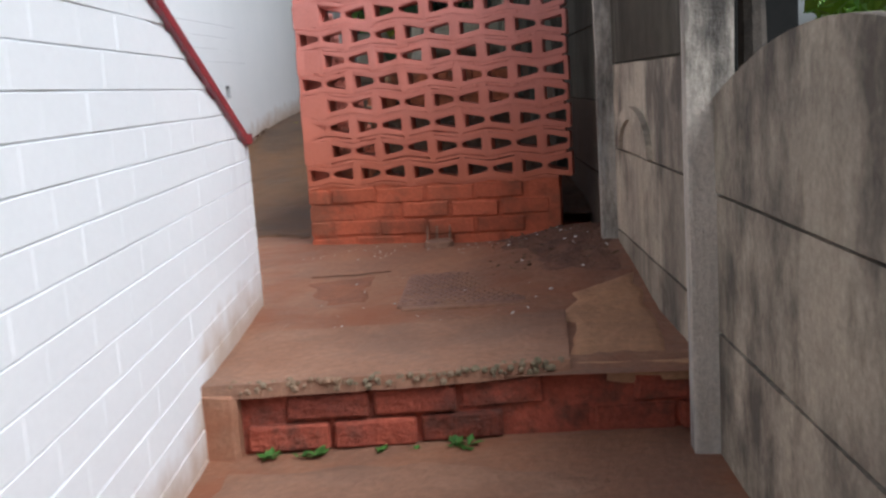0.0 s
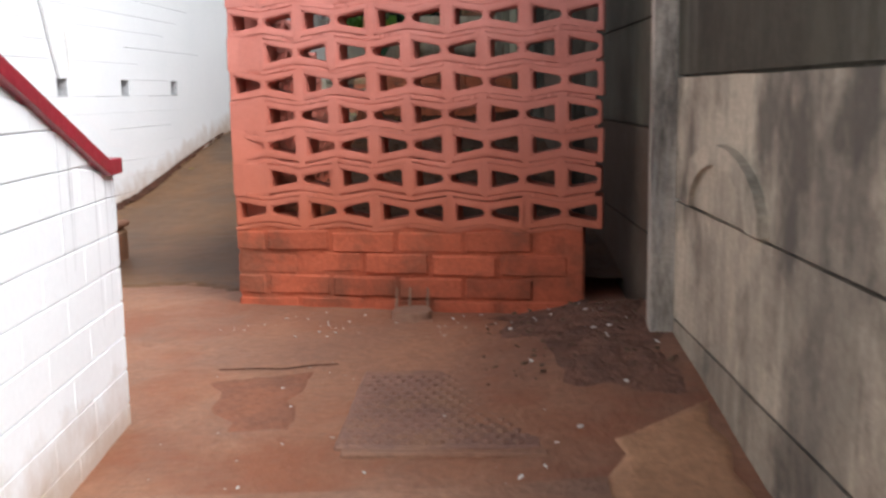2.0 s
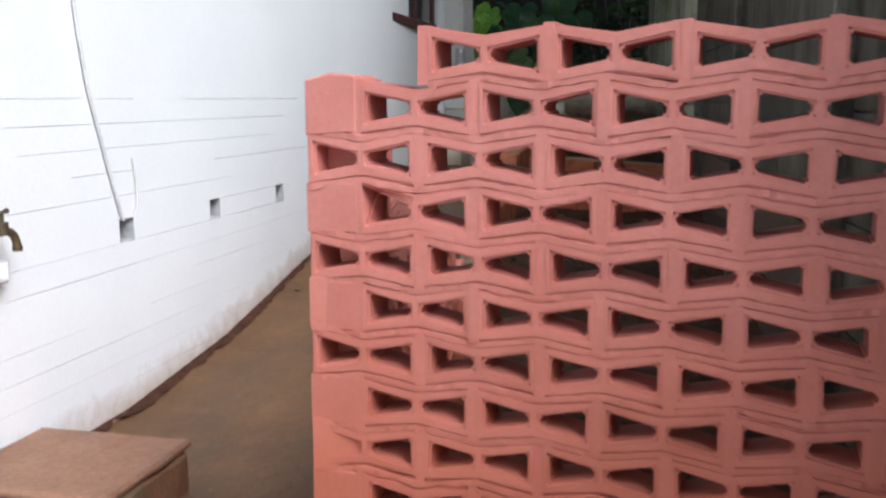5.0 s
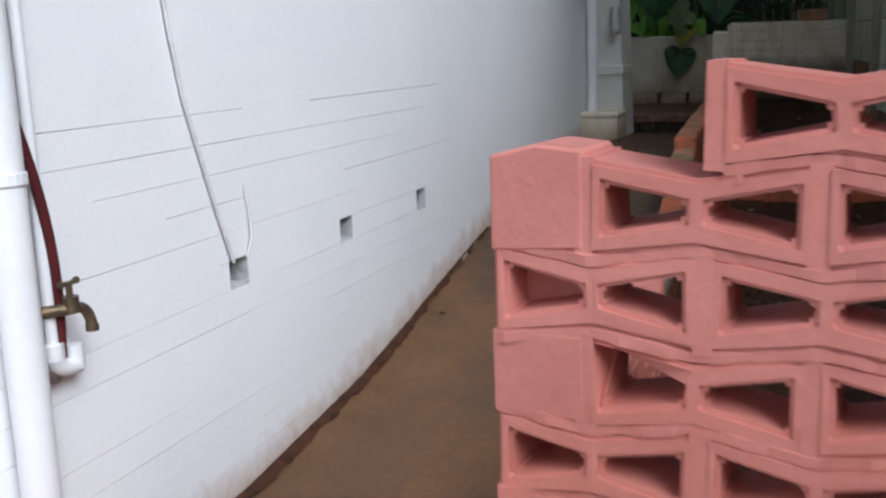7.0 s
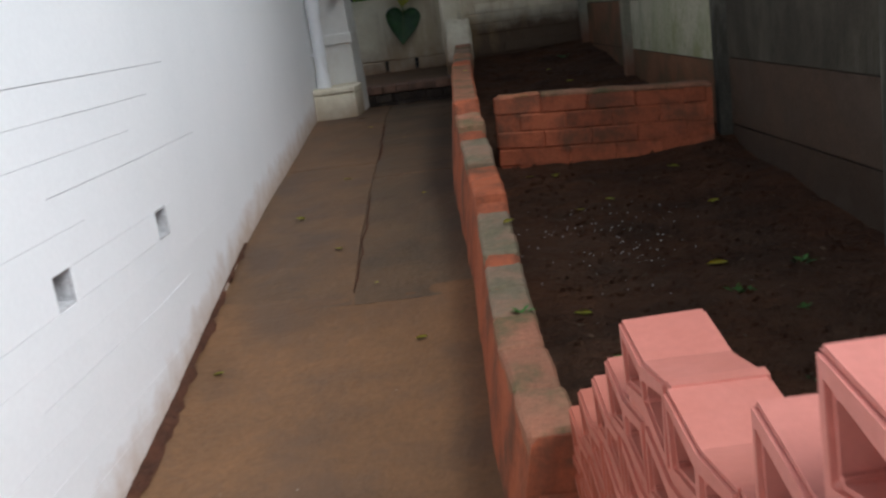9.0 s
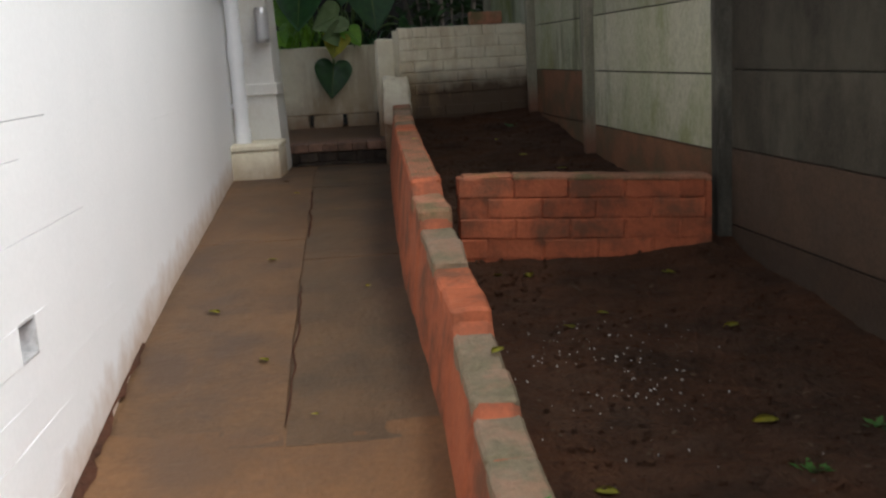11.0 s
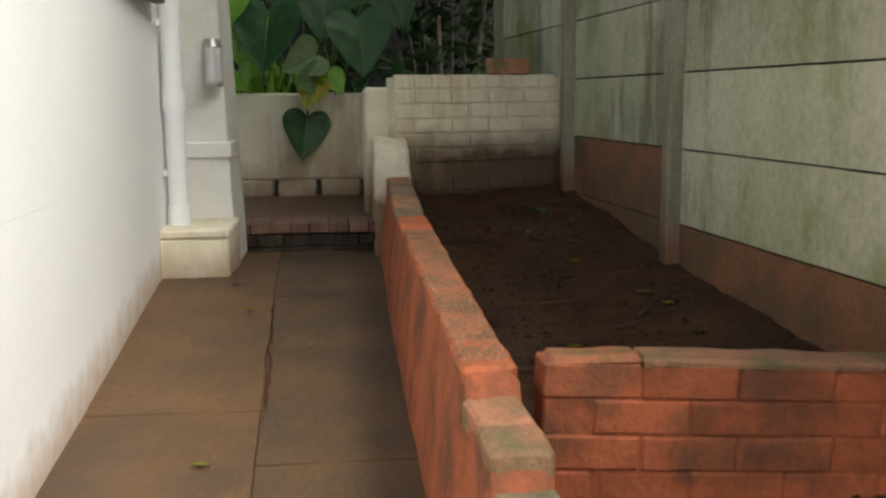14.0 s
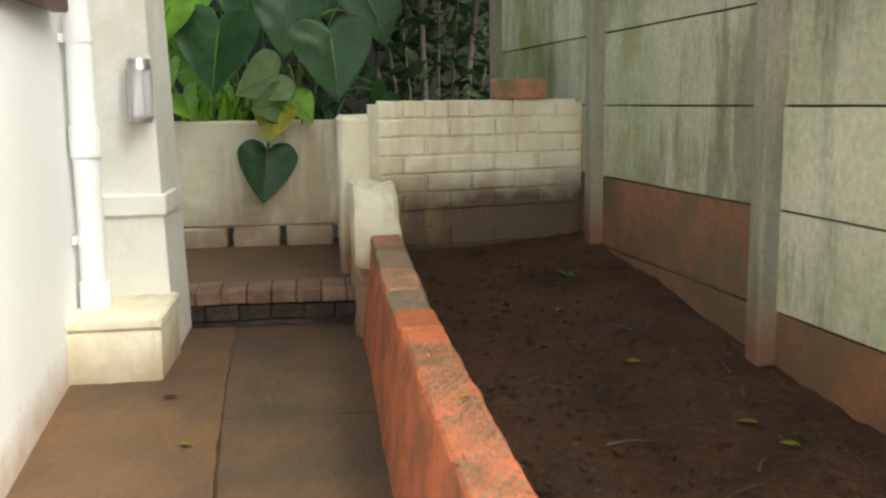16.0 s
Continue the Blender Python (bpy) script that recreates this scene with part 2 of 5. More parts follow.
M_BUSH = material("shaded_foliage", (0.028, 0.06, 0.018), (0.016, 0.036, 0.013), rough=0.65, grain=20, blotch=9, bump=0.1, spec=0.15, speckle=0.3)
M_BARK = material("grey_bark", (0.13, 0.11, 0.09), (0.08, 0.07, 0.06), rough=0.95, grain=60, blotch=8, bump=0.6)
M_CHIP = material("pale_paint_chip", (0.70, 0.68, 0.64), (0.55, 0.50, 0.44), rough=0.8, grain=60, blotch=10, bump=0.1, vary=0.2)
M_TWIG = material("dry_brown_litter", (0.16, 0.10, 0.06), (0.09, 0.06, 0.04), rough=0.9, grain=60, blotch=12, bump=0.2, vary=0.3)
M_CABLE = material("painted_cable", (0.74, 0.74, 0.74), (0.66, 0.66, 0.66), rough=0.5, grain=40, blotch=10, bump=0.05)
# Near black: deep shade put into the colour of the rear backdrop
M_DARK = material("backdrop_shade_black", (0.012, 0.012, 0.011), (0.008, 0.009, 0.008), rough=0.9, grain=40, blotch=5, bump=0.1)
M_TILE = material("worn_brown_brick_edge", (0.25, 0.145, 0.10), (0.17, 0.10, 0.07), rough=0.75, grain=50, blotch=6, bump=0.4, stain=(0.10, 0.065, 0.05), stain_scale=6, stain_amount=0.7, vary=0.2)
M_WEED = material("small_weed_leaf", (0.07, 0.17, 0.03), (0.05, 0.12, 0.025), rough=0.5, grain=20, blotch=12, bump=0.1)
M_WALLSOIL = material("dark_red_wall_soil", (0.13, 0.05, 0.027), (0.075, 0.034, 0.02), rough=0.95, grain=50, blotch=9, bump=0.8, bump_dist=0.008)
# Near-black brick for the rear step below its tile edge
M_DARKBRICK = material("near_black_brick", (0.065, 0.045, 0.035), (0.03, 0.024, 0.02), rough=0.8, grain=50, blotch=9, bump=0.6, stain=(0.13, 0.10, 0.07), stain_scale=7, stain_amount=0.5, vary=0.3)
# Darker brown for the slabs on the low wall's side of the joint
M_PAVE_D = material("darker_brown_concrete_slab", (0.130, 0.077, 0.041), (0.086, 0.056, 0.034), rough=0.5, grain=45, blotch=2.4, bump=0.35, stain=(0.062, 0.046, 0.031), stain_scale=2.6, stain_amount=0.75)
M_SPLASH = material("soil_splashed_orange_brick", (0.17, 0.068, 0.038), (0.10, 0.048, 0.03), rough=0.85, grain=50, blotch=6, bump=0.5, stain=(0.085, 0.052, 0.034), stain_scale=5, stain_amount=0.85, vary=0.2)
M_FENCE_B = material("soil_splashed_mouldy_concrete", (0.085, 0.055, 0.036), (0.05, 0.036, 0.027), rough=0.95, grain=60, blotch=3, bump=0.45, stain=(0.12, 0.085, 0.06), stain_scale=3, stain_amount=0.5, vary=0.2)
M_VENT = material("rough_grey_cement", (0.56, 0.56, 0.57), (0.44, 0.44, 0.45), rough=0.95, grain=60, blotch=12, bump=0.3)
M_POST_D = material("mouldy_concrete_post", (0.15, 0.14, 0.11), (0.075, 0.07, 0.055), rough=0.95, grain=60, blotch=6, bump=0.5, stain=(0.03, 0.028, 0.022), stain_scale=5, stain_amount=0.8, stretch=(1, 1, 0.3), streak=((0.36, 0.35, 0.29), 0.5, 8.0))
M_EAVES = material("eaves_board", (0.30, 0.29, 0.28), (0.24, 0.23, 0.22), rough=0.8, grain=50, blotch=3, bump=0.1)
M_ROOF = material("roof_sheet", (0.28, 0.12, 0.09), (0.20, 0.09, 0.07), rough=0.8, grain=40, blotch=3, bump=0.2)

gl = bpy.data.materials.new("clear_lamp_glass")
gl.use_nodes = True
gl.node_tree.nodes["Principled BSDF"].inputs["Base Color"].default_value = (0.92, 0.93, 0.95, 1)
gl.node_tree.nodes["Principled BSDF"].inputs["Transmission Weight"].default_value = 0.45
gl.node_tree.nodes["Principled BSDF"].inputs["Roughness"].default_value = 0.15
M_GLASS = gl
wgl = bpy.data.materials.new("window_glass")
wgl.use_nodes = True
wgl.node_tree.nodes["Principled BSDF"].inputs["Base Color"].default_value = (0.05, 0.05, 0.05, 1)
wgl.node_tree.nodes["Principled BSDF"].inputs["Roughness"].default_value = 0.08
M_WGLASS = wgl

# ---- plan ----


def lerp_table(table, v):
    if v <= table[0][0]:
        return table[0][1]
    for (a, fa), (b, fb) in zip(table, table[1:]):
        if v <= b:
            return fa + (fb - fa) * (v - a) / (b - a)
    return table[-1][1]


PASSAGE = [(1.0, 0.615), (2.2, 0.63), (3.3, 0.66), (4.8, 0.68), (5.7, 0.77), (6.6, 0.93), (7.5, 1.07), (8.2, 1.14), (9.1, 1.20), (10.7, 1.318), (11.6, 1.285), (13.0, 1.28)]
BED = [(3.2, 0.70), (4.5, 0.82), (6.0, 1.0), (8.0, 1.17), (8.3, 1.25), (10.2, 1.40), (12.0, 1.60), (14.0, 1.7)]
HOUSE = [(-6.0, -1.9), (6.4, -1.905), (10.7, -2.09), (14.0, -2.2)]
LOWALL = [(3.3, -0.56), (5.27, -0.768), (5.8, -0.823), (6.9, -0.868), (8.1, -0.95), (9.0, -0.975), (10.0, -0.995), (11.9, -1.0)]   # face towards the path


def passage_z(y):
    return lerp_table(PASSAGE, y)


def bed_z(y):
    return lerp_table(BED, y)


def house_x(y):
    return lerp_table(HOUSE, y)


def low_x(y):
    return lerp_table(LOWALL, y)


def fence_x(y):
    return 0.97 - 0.083 * (y - 1.13)


# ---- mesh helpers ----


def finish(name, bm, mat, parent=None, label="", smooth=False, above=None):
    bmesh.ops.recalc_face_normals(bm, faces=bm.faces[:])
    me = bpy.data.meshes.new(name)
    bm.to_mesh(me)
    bm.free()
    return link(name, me, mat, parent, label, smooth, above)


def link(name, me, mat, parent=None, label="", smooth=False, above=None):
    if mat is not None and not me.materials:
        me.materials.append(mat)
    if smooth:
        me.polygons.foreach_set("use_smooth", [True] * len(me.polygons))
    if above is not None:
        at = me.attributes.new("above", "FLOAT", "POINT")
        at.data.foreach_set("value", [above(v.co) for v in me.vertices])
    ob = new(name, me)
    if parent is not None:
        ob.parent = parent
    if label:
        ob["label"] = label
    return ob


def part(name, bm, mat, parent, label="", smooth=False, above=None):
    return finish(name, bm, mat, parent, label, smooth, above)


def holder(name, x, y, z, label, category, group="", kind="", rz=0):
    e = new(name)
    e.empty_display_size = 0.05
    e.matrix_world = pose(x, y, z, 0, 0, rz)
    return tagged(e, label, category, group, kind)


def prism(bm, quad, z0, z1):
    """quad: four (x, y); z0/z1: number or four numbers."""
    zs0 = z0 if isinstance(z0, (list, tuple)) else [z0] * len(quad)
    zs1 = z1 if isinstance(z1, (list, tuple)) else [z1] * len(quad)
    lo = [bm.verts.new((x, y, z)) for (x, y), z in zip(quad, zs0)]
    hi = [bm.verts.new((x, y, z)) for (x, y), z in zip(quad, zs1)]
    n = len(quad)
    bm.faces.new(lo[::-1])
    bm.faces.new(hi)
    for i in range(n):
        bm.faces.new((lo[i], lo[(i + 1) % n], hi[(i + 1) % n], hi[i]))
    return lo, hi


def box(bm, x0, x1, y0, y1, z0, z1):
    return prism(bm, [(x0, y0), (x1, y0), (x1, y1), (x0, y1)], z0, z1)


def bevel(bm, w, seg=1):
    bmesh.ops.bevel(bm, geom=bm.edges[:], offset=w, segments=seg, affect="EDGES", profile=0.7)


def roughen(bm, amount, scale=6.0, seed=0.0):
    for v in bm.verts:
        p = v.co * scale + Vector((seed, seed * 1.7, -seed))
        v.co += Vector((noise.noise(p), noise.noise(p + Vector((31, 0, 0))), noise.noise(p + Vector((0, 57, 0))))) * amount


def slabbed(x0, x1, y0, y1, z0, z1, cut=0.06, rough=0.004, bev=0.006, seed=0.0):
    """A block cut finely enough to get uneven, worn edges."""
    bm = bmesh.new()
    box(bm, x0, x1, y0, y1, z0, z1)
    if bev:
        bevel(bm, bev)
    for axis in range(3):
        size = (x1 - x0, y1 - y0, z1 - z0)[axis]
        lo = (x0, y0, z0)[axis]
        n = min(40, int(size / cut))
        for i in range(1, n + 1):
            no = [0, 0, 0]
            no[axis] = 1
            co = [0, 0, 0]
            co[axis] = lo + size * i / (n + 1)
            bmesh.ops.bisect_plane(bm, geom=bm.verts[:] + bm.edges[:] + bm.faces[:], plane_co=co, plane_no=no)
    roughen(bm, rough, 9.0, seed)
    return bm


def sheet(x_of, y0, y1, nx, ny, z_of):
    """A ground sheet between x_of(y) = (left, right)."""
    verts, faces = [], []
    for j in range(ny + 1):
        y = y0 + (y1 - y0) * j / ny
        a, b = x_of(y)
        for i in range(nx + 1):
            x = a + (b - a) * i / nx
            verts.append((x, y, z_of(x, y)))
    for j in range(ny):
        for i in range(nx):
            k = j * (nx + 1) + i
            faces.append((k, k + 1, k + nx + 2, k + nx + 1))
    me = bpy.data.meshes.new("sheet")
    me.from_pydata(verts, [], faces)
    return me


def tube(bm, pts, r, n=10, cap=True, taper=1.0):
    rings = []
    for i, p in enumerate(pts):
        p = Vector(p)
        d = (Vector(pts[min(i + 1, len(pts) - 1)]) - Vector(pts[max(i - 1, 0)])).normalized()
        u = d.orthogonal().normalized()
        if i:
            u = (last - d * last.dot(d)).normalized()
        last = u
        w = d.cross(u)
        rr = r * (1 + (taper - 1) * i / max(1, len(pts) - 1))
        rings.append([bm.verts.new(p + (u * math.cos(a) + w * math.sin(a)) * rr) for a in [2 * math.pi * k / n for k in range(n)]])
    for a, b in zip(rings, rings[1:]):
        for k in range(n):
            bm.faces.new((a[k], a[(k + 1) % n], b[(k + 1) % n], b[k]))
    if cap:
        bm.faces.new([bm.verts.new(v.co) for v in rings[0][::-1]])
        bm.faces.new([bm.verts.new(v.co) for v in rings[-1]])


def bez(p0, p1, p2, n=10):
    return [Vector(p0) * (1 - t) ** 2 + Vector(p1) * 2 * t * (1 - t) + Vector(p2) * t * t for t in [i / n for i in range(n + 1)]]


def structure(ob, label, category):
    return tagged(ob, label, category, kind="structure")


# ---- ground ----
def rumple(x, y, a=0.012, s=3.0):
    return a * noise.noise((x * s, y * s, 0.3)) + a * 0.4 * noise.noise((x * s * 5, y * s * 5, 4.1))


STEP_Y = [(-0.5, 1.10), (-0.3, 1.13), (0.3, 1.20), (0.64, 1.28), (1.2, 1.29)]


def step_y(x):
    return lerp_table(STEP_Y, x)


me = sheet(lambda y: (-60.0, 60.0), -60, 120, 30, 45, lambda x, y: 0.0)
structure(link("ground", me, M_SOIL), "bare red-brown earth around the yard", "ground")
me = sheet(lambda y: (-2.0, 1.4), -5.5, 1.45, 60, 130, lambda x, y: 0.425 + rumple(x, y, 0.01, 4) - 0.02 * max(0, x - 0.65))
structure(link("yard_floor", me, M_DUST, smooth=True), "damp red dust over worn concrete before the brick step", "ground")


def upper_floor(x, y):
    base = passage_z(y)
    base += 0.095 * max(0.0, min(1.0, (x - 0.2) / 0.5)) * max(0, min(1, (y - 1.8) / 0.9))
    if y > 3.0 and x > low_x(y):
        base = bed_z(y) - 0.05
    return base + rumple(x, y, 0.009, 2.6)


me = sheet(lambda y: (house_x(y) - 0.03, 1.1), 1.22, 3.9, 90, 90, lambda x, y: upper_floor(x, y) if y > step_y(x) + 0.02 else 0.60)
structure(link("path_floor", me, M_DUST, smooth=True), "worn concrete path under red dust", "path")
me = sheet(lambda y: (house_x(y) - 0.03, low_x(y) + 0.1 if y > 3.6 else -0.3), 3.5, 6.95, 50, 110, lambda x, y: upper_floor(min(x, low_x(y) - 0.01), y) + 0.006 + (-0.02 if y < 3.58 + 0.15 * noise.noise((x * 4, 0, 0)) else 0) + 0.02 * max(0.0, 1 - abs(x - house_x(y)) / 0.12))
structure(link("path_ramp", me, M_PATH, smooth=True), "brown concrete path ramping up beside the house", "path")
me = sheet(lambda y: (low_x(y) + 0.1 if y > 5.35 else -0.5, fence_x(y) + 0.05), 3.42, 13.5, 50, 240, lambda x, y: bed_z(y) + rumple(x, y, 0.03, 2.2) + 0.03 * max(0, (x - fence_x(y) + 0.4)))
structure(link("planting_bed", me, M_SOIL, smooth=True), "bare dark soil of an empty planting bed", "soil bed")


def pave(name, xa, xb, y0, y1, mat):
    n = max(2, int((y1 - y0) / 0.1))
    me = sheet(lambda y: (xa(y), xb(y)), y0, y1, 10, n, lambda x, y: passage_z(y) + 0.006 + rumple(x, y, 0.005, 2.6))
    bm = bmesh.new()
    bm.from_mesh(me)
    rim = [e for e in bm.edges if e.is_boundary]
    ext = bmesh.ops.extrude_edge_only(bm, edges=rim)
    for v in [g for g in ext["geom"] if isinstance(g, bmesh.types.BMVert)]:
        v.co.z -= 0.07
    return finish(name, bm, mat, passage, smooth=False)


passage = structure(new("passage_paving"), "brown concrete paving slabs of the passage with dirty joints", "paving")
base = sheet(lambda y: (house_x(y) - 0.03, low_x(y) + 0.05), 6.9, 12.6, 6, 60, lambda x, y: passage_z(y) - 0.003)
link("joint_dirt", base, M_PAVE, passage)


def joint_x(y):
    return -1.40 - 0.045 * (y - 7.3) + 0.012 * noise.noise((y * 3, 0, 7))


for a, b in ((6.85, 9.0), (9.012, 11.66)):
    pave("slab", lambda y: house_x(y) - 0.02, lambda y: joint_x(y) - 0.003, a, b, M_PAVE)
for a, b in ((6.85, 8.6), (8.612, 10.3), (10.312, 11.66)):
    pave("slab", lambda y: joint_x(y) + 0.003, lambda y: low_x(y) + 0.02, a, b, M_PAVE_D)

# ---- brick step ----
step = structure(new("brick_step"), "brick step with a worn concrete top and weeds at its foot", "step")
bm = bmesh.new()
pts = [(-0.34 + 0.98 * i / 24) for i in range(25)]
front = [(x, step_y(x) - 0.016 + 0.012 * noise.noise((x * 14, 2, 0))) for x in pts]
back = [(x, step_y(x) + 0.55) for x in pts]
for (xa, ya), (xb, yb), (xc, yc), (xd, yd) in zip(front, front[1:], back[1:], back):
    za, zb = 0.632 + 0.004 * noise.noise((xa * 9, 0, 5)), 0.632 + 0.004 * noise.noise((xb * 9, 0, 5))
    prism(bm, [(xa, ya), (xb, yb), (xc, yc), (xd, yd)], 0.592, [za, zb, 0.636, 0.636])
bmesh.ops.remove_doubles(bm, verts=bm.verts[:], dist=0.0005)
part("concrete_top", bm, M_SLAB, step, "grey worn concrete with a broken front edge")
bm = slabbed(0.645, 1.0, step_y(0.8) + 0.0, step_y(0.8) + 0.5, 0.55, 0.612, 0.05, 0.006, 0.01, 4)
part("side_top", bm, M_TAN, step)
bm = bmesh.new()
prism(bm, [(-0.36, step_y(-0.36) + 0.03), (1.0, step_y(1.0) + 0.03), (1.0, 1.6), (-0.36, 1.6)], 0.36, 0.59)
part("mortar_core", bm, M_REDBRICK, step)


def brick_mesh(w, d, h, seed, rough=0.003, cut=0.05):
    bm = slabbed(-w / 2, w / 2, -d / 2, d / 2, 0, h, cut, rough, 0.006, seed)
    me = bpy.data.meshes.new("brick")
    bm.to_mesh(me)
    bm.free()
    return me


def plain_brick(w, d, h, seed, bev=0.005, jit=0.002):
    bm = bmesh.new()
    box(bm, -w / 2, w / 2, -d / 2, d / 2, 0, h)
    bevel(bm, bev)
    roughen(bm, jit, 20, seed)
    me = bpy.data.meshes.new("brick")
    bm.to_mesh(me)
    bm.free()
    return me


STEP_BRICKS = [brick_mesh(0.222, 0.1, 0.073, s) for s in (1.0, 2.0, 3.0)]
for row in range(2):
    x = -0.24 + (0.11 if row else 0.0)
    k = 0
    while x < 0.98:
        ob = link("brick", STEP_BRICKS[k % 3], M_REDBRICK, step)
        xm = x + 0.111
        ob.matrix_world = pose(xm, step_y(xm) + 0.052 + random.uniform(-0.006, 0.006), 0.43 + row * 0.084 - (0.012 if xm > 0.62 else 0), 0, random.uniform(-1, 1), 5 + random.uniform(-1, 1))
        x += 0.234
        k += 1
rnd = random.Random(3)
bm = bmesh.new()
for k in range(170):
    x = rnd.uniform(-0.26, 0.64)
    c = Vector((x, step_y(x) - 0.015 + rnd.uniform(-0.008, 0.02), rnd.uniform(0.604, 0.634)))
    ret = bmesh.ops.create_icosphere(bm, subdivisions=1, radius=rnd.uniform(0.005, 0.012), matrix=Matrix.Translation(c))
part("aggregate", bm, M_MORTAR, step, "exposed aggregate along the broken edge")["kind"] = "stuff"
bm = slabbed(-0.37, -0.25, step_y(-0.3) - 0.02, 1.5, 0.40, 0.615, 0.05, 0.008, 0.015, 7)
part("plastered_end", bm, M_DUST, step)

# ---- parapet beside the stairs ----
PA, PB = Vector((-0.455, 2.12)), Vector((0.10, -2.6))
pdir = (PB - PA).normalized()
pside = Vector((-pdir.y, pdir.x))
if pside.x > 0:
    pside = -pside
plen = (PB - PA).length
parapet = holder("parapet_wall", PA.x, PA.y, 0, "white painted brick stair parapet with a dark red coping", "wall", kind="structure")


def pz(s):
    return 1.22 + 0.39 * max(0.0, s - 0.06)


def ppt(s, off, z):
    p = PA + pdir * s + pside * off
    return Vector((p.x - PA.x, p.y - PA.y, z))


course = 0.0815
bm = bmesh.new()
lo = [ppt(0.004, 0.006, 0.30), ppt(plen, 0.006, 0.30), ppt(plen, 0.20, 0.30), ppt(0.004, 0.20, 0.30)]
hi = [ppt(0.004, 0.006, pz(0)), ppt(plen, 0.006, pz(plen)), ppt(plen, 0.20, pz(plen)), ppt(0.004, 0.20, pz(0))]
vs = [bm.verts.new(v) for v in lo + hi]
for f4 in ((3, 2, 1, 0), (4, 5, 6, 7), (0, 1, 5, 4), (1, 2, 6, 5), (2, 3, 7, 6), (3, 0, 4, 7)):
    bm.faces.new([vs[i] for i in f4])
part("core", bm, M_WHITE, parapet, above=lambda co: 1.0)


def parapet_above(co):
    return co.z - (0.62 if co.y + PA.y > 1.12 else 0.42)


for r in range(0, 34):
    z0, z1 = 0.355 + r * course, 0.355 + (r + 1) * course - 0.003
    s = -0.118 * (r % 2)
    while s < plen:
        s0, s1 = max(0.0, s), min(plen, s + 0.2318)
        s += 0.232
        if s1 - s0 < 0.03 or pz(s1) < z0 + 0.01:
            continue
        bm = bmesh.new()
        wob = random.uniform(0, 0.0015)
        ta, tb = min(z1, pz(s0)), min(z1, pz(s1))
        if ta <= z0 + 0.004:
            ta = z0 + 0.004
        vs = [bm.verts.new(ppt(a, o, z)) for a, o, z in ((s0, wob, z0), (s1, wob, z0), (s1, 0.03, z0), (s0, 0.03, z0), (s0, wob, ta), (s1, wob, tb), (s1, 0.03, tb), (s0, 0.03, ta))]
        for f4 in ((3, 2, 1, 0), (4, 5, 6, 7), (0, 1, 5, 4), (1, 2, 6, 5), (2, 3, 7, 6), (3, 0, 4, 7)):
            bm.faces.new([vs[i] for i in f4])
        bevel(bm, 0.0016)
        part("brick", bm, M_WHITE, parapet, above=parapet_above)
    if z1 < pz(0.1):
        bm = bmesh.new()
        q = [ppt(-0.004, 0.0, 0), ppt(-0.004, 0.098, 0), ppt(0.02, 0.098, 0), ppt(0.02, 0.0, 0)]
        prism(bm, [(v.x, v.y) for v in q], z0, min(z1, pz(0) - 0.002))
        q = [ppt(-0.004, 0.105, 0), ppt(-0.004, 0.2, 0), ppt(0.02, 0.2, 0), ppt(0.02, 0.105, 0)]
        prism(bm, [(v.x, v.y) for v in q], z0, min(z1, pz(0) - 0.002))
        bevel(bm, 0.003)
        part("brick", bm, M_WHITE, parapet, above=parapet_above)
bm = bmesh.new()
prof = [(-0.02, pz(0)), (0.065, pz(0)), (plen, pz(plen))]
rings = []
for s, z in prof:
    rings.append([bm.verts.new(ppt(s, o, z + dz)) for o, dz in ((-0.016, 0.0), (-0.016, 0.036), (0.216, 0.036), (0.216, 0.0))])
for a, b in zip(rings, rings[1:]):
    for k in range(4):
        bm.faces.new((a[k], a[(k + 1) % 4], b[(k + 1) % 4], b[k]))
bm.faces.new(rings[0])
bm.faces.new(rings[-1])
bevel(bm, 0.006, 2)
part("coping", bm, M_RED, parapet, "dark red gloss-painted coping")

# ---- house wall with its vents ----
house = holder("house_wall", 0, 0, 0, "long white painted brick house wall with small vent holes", "wall", kind="structure")
VENTS = [(4.80, 1.4), (5.59, 1.4), (6.39, 1.4), (7.2, 1.4)]
VW, VH = 0.115, 0.0945


def wall_strip(y0, y1, z0, z1, thick=0.17):
    bm = bmesh.new()
    n = max(1, int((y1 - y0) / 0.35))
    for i in range(n):
        a, b = y0 + (y1 - y0) * i / n, y0 + (y1 - y0) * (i + 1) / n
        prism(bm, [(house_x(a) - thick, a), (house_x(b) - thick, b), (house_x(b), b), (house_x(a), a)], z0, z1)
    bmesh.ops.remove_doubles(bm, verts=bm.verts[:], dist=0.0005)
    inner = [f for f in bm.faces if all(len(e.link_faces) > 2 for e in f.edges)]
    bmesh.ops.delete(bm, geom=inner, context="FACES_ONLY")
    return bm


def floor_above(co):
    return co.z - passage_z(co.y) if co.y > 1.2 else co.z - 0.42


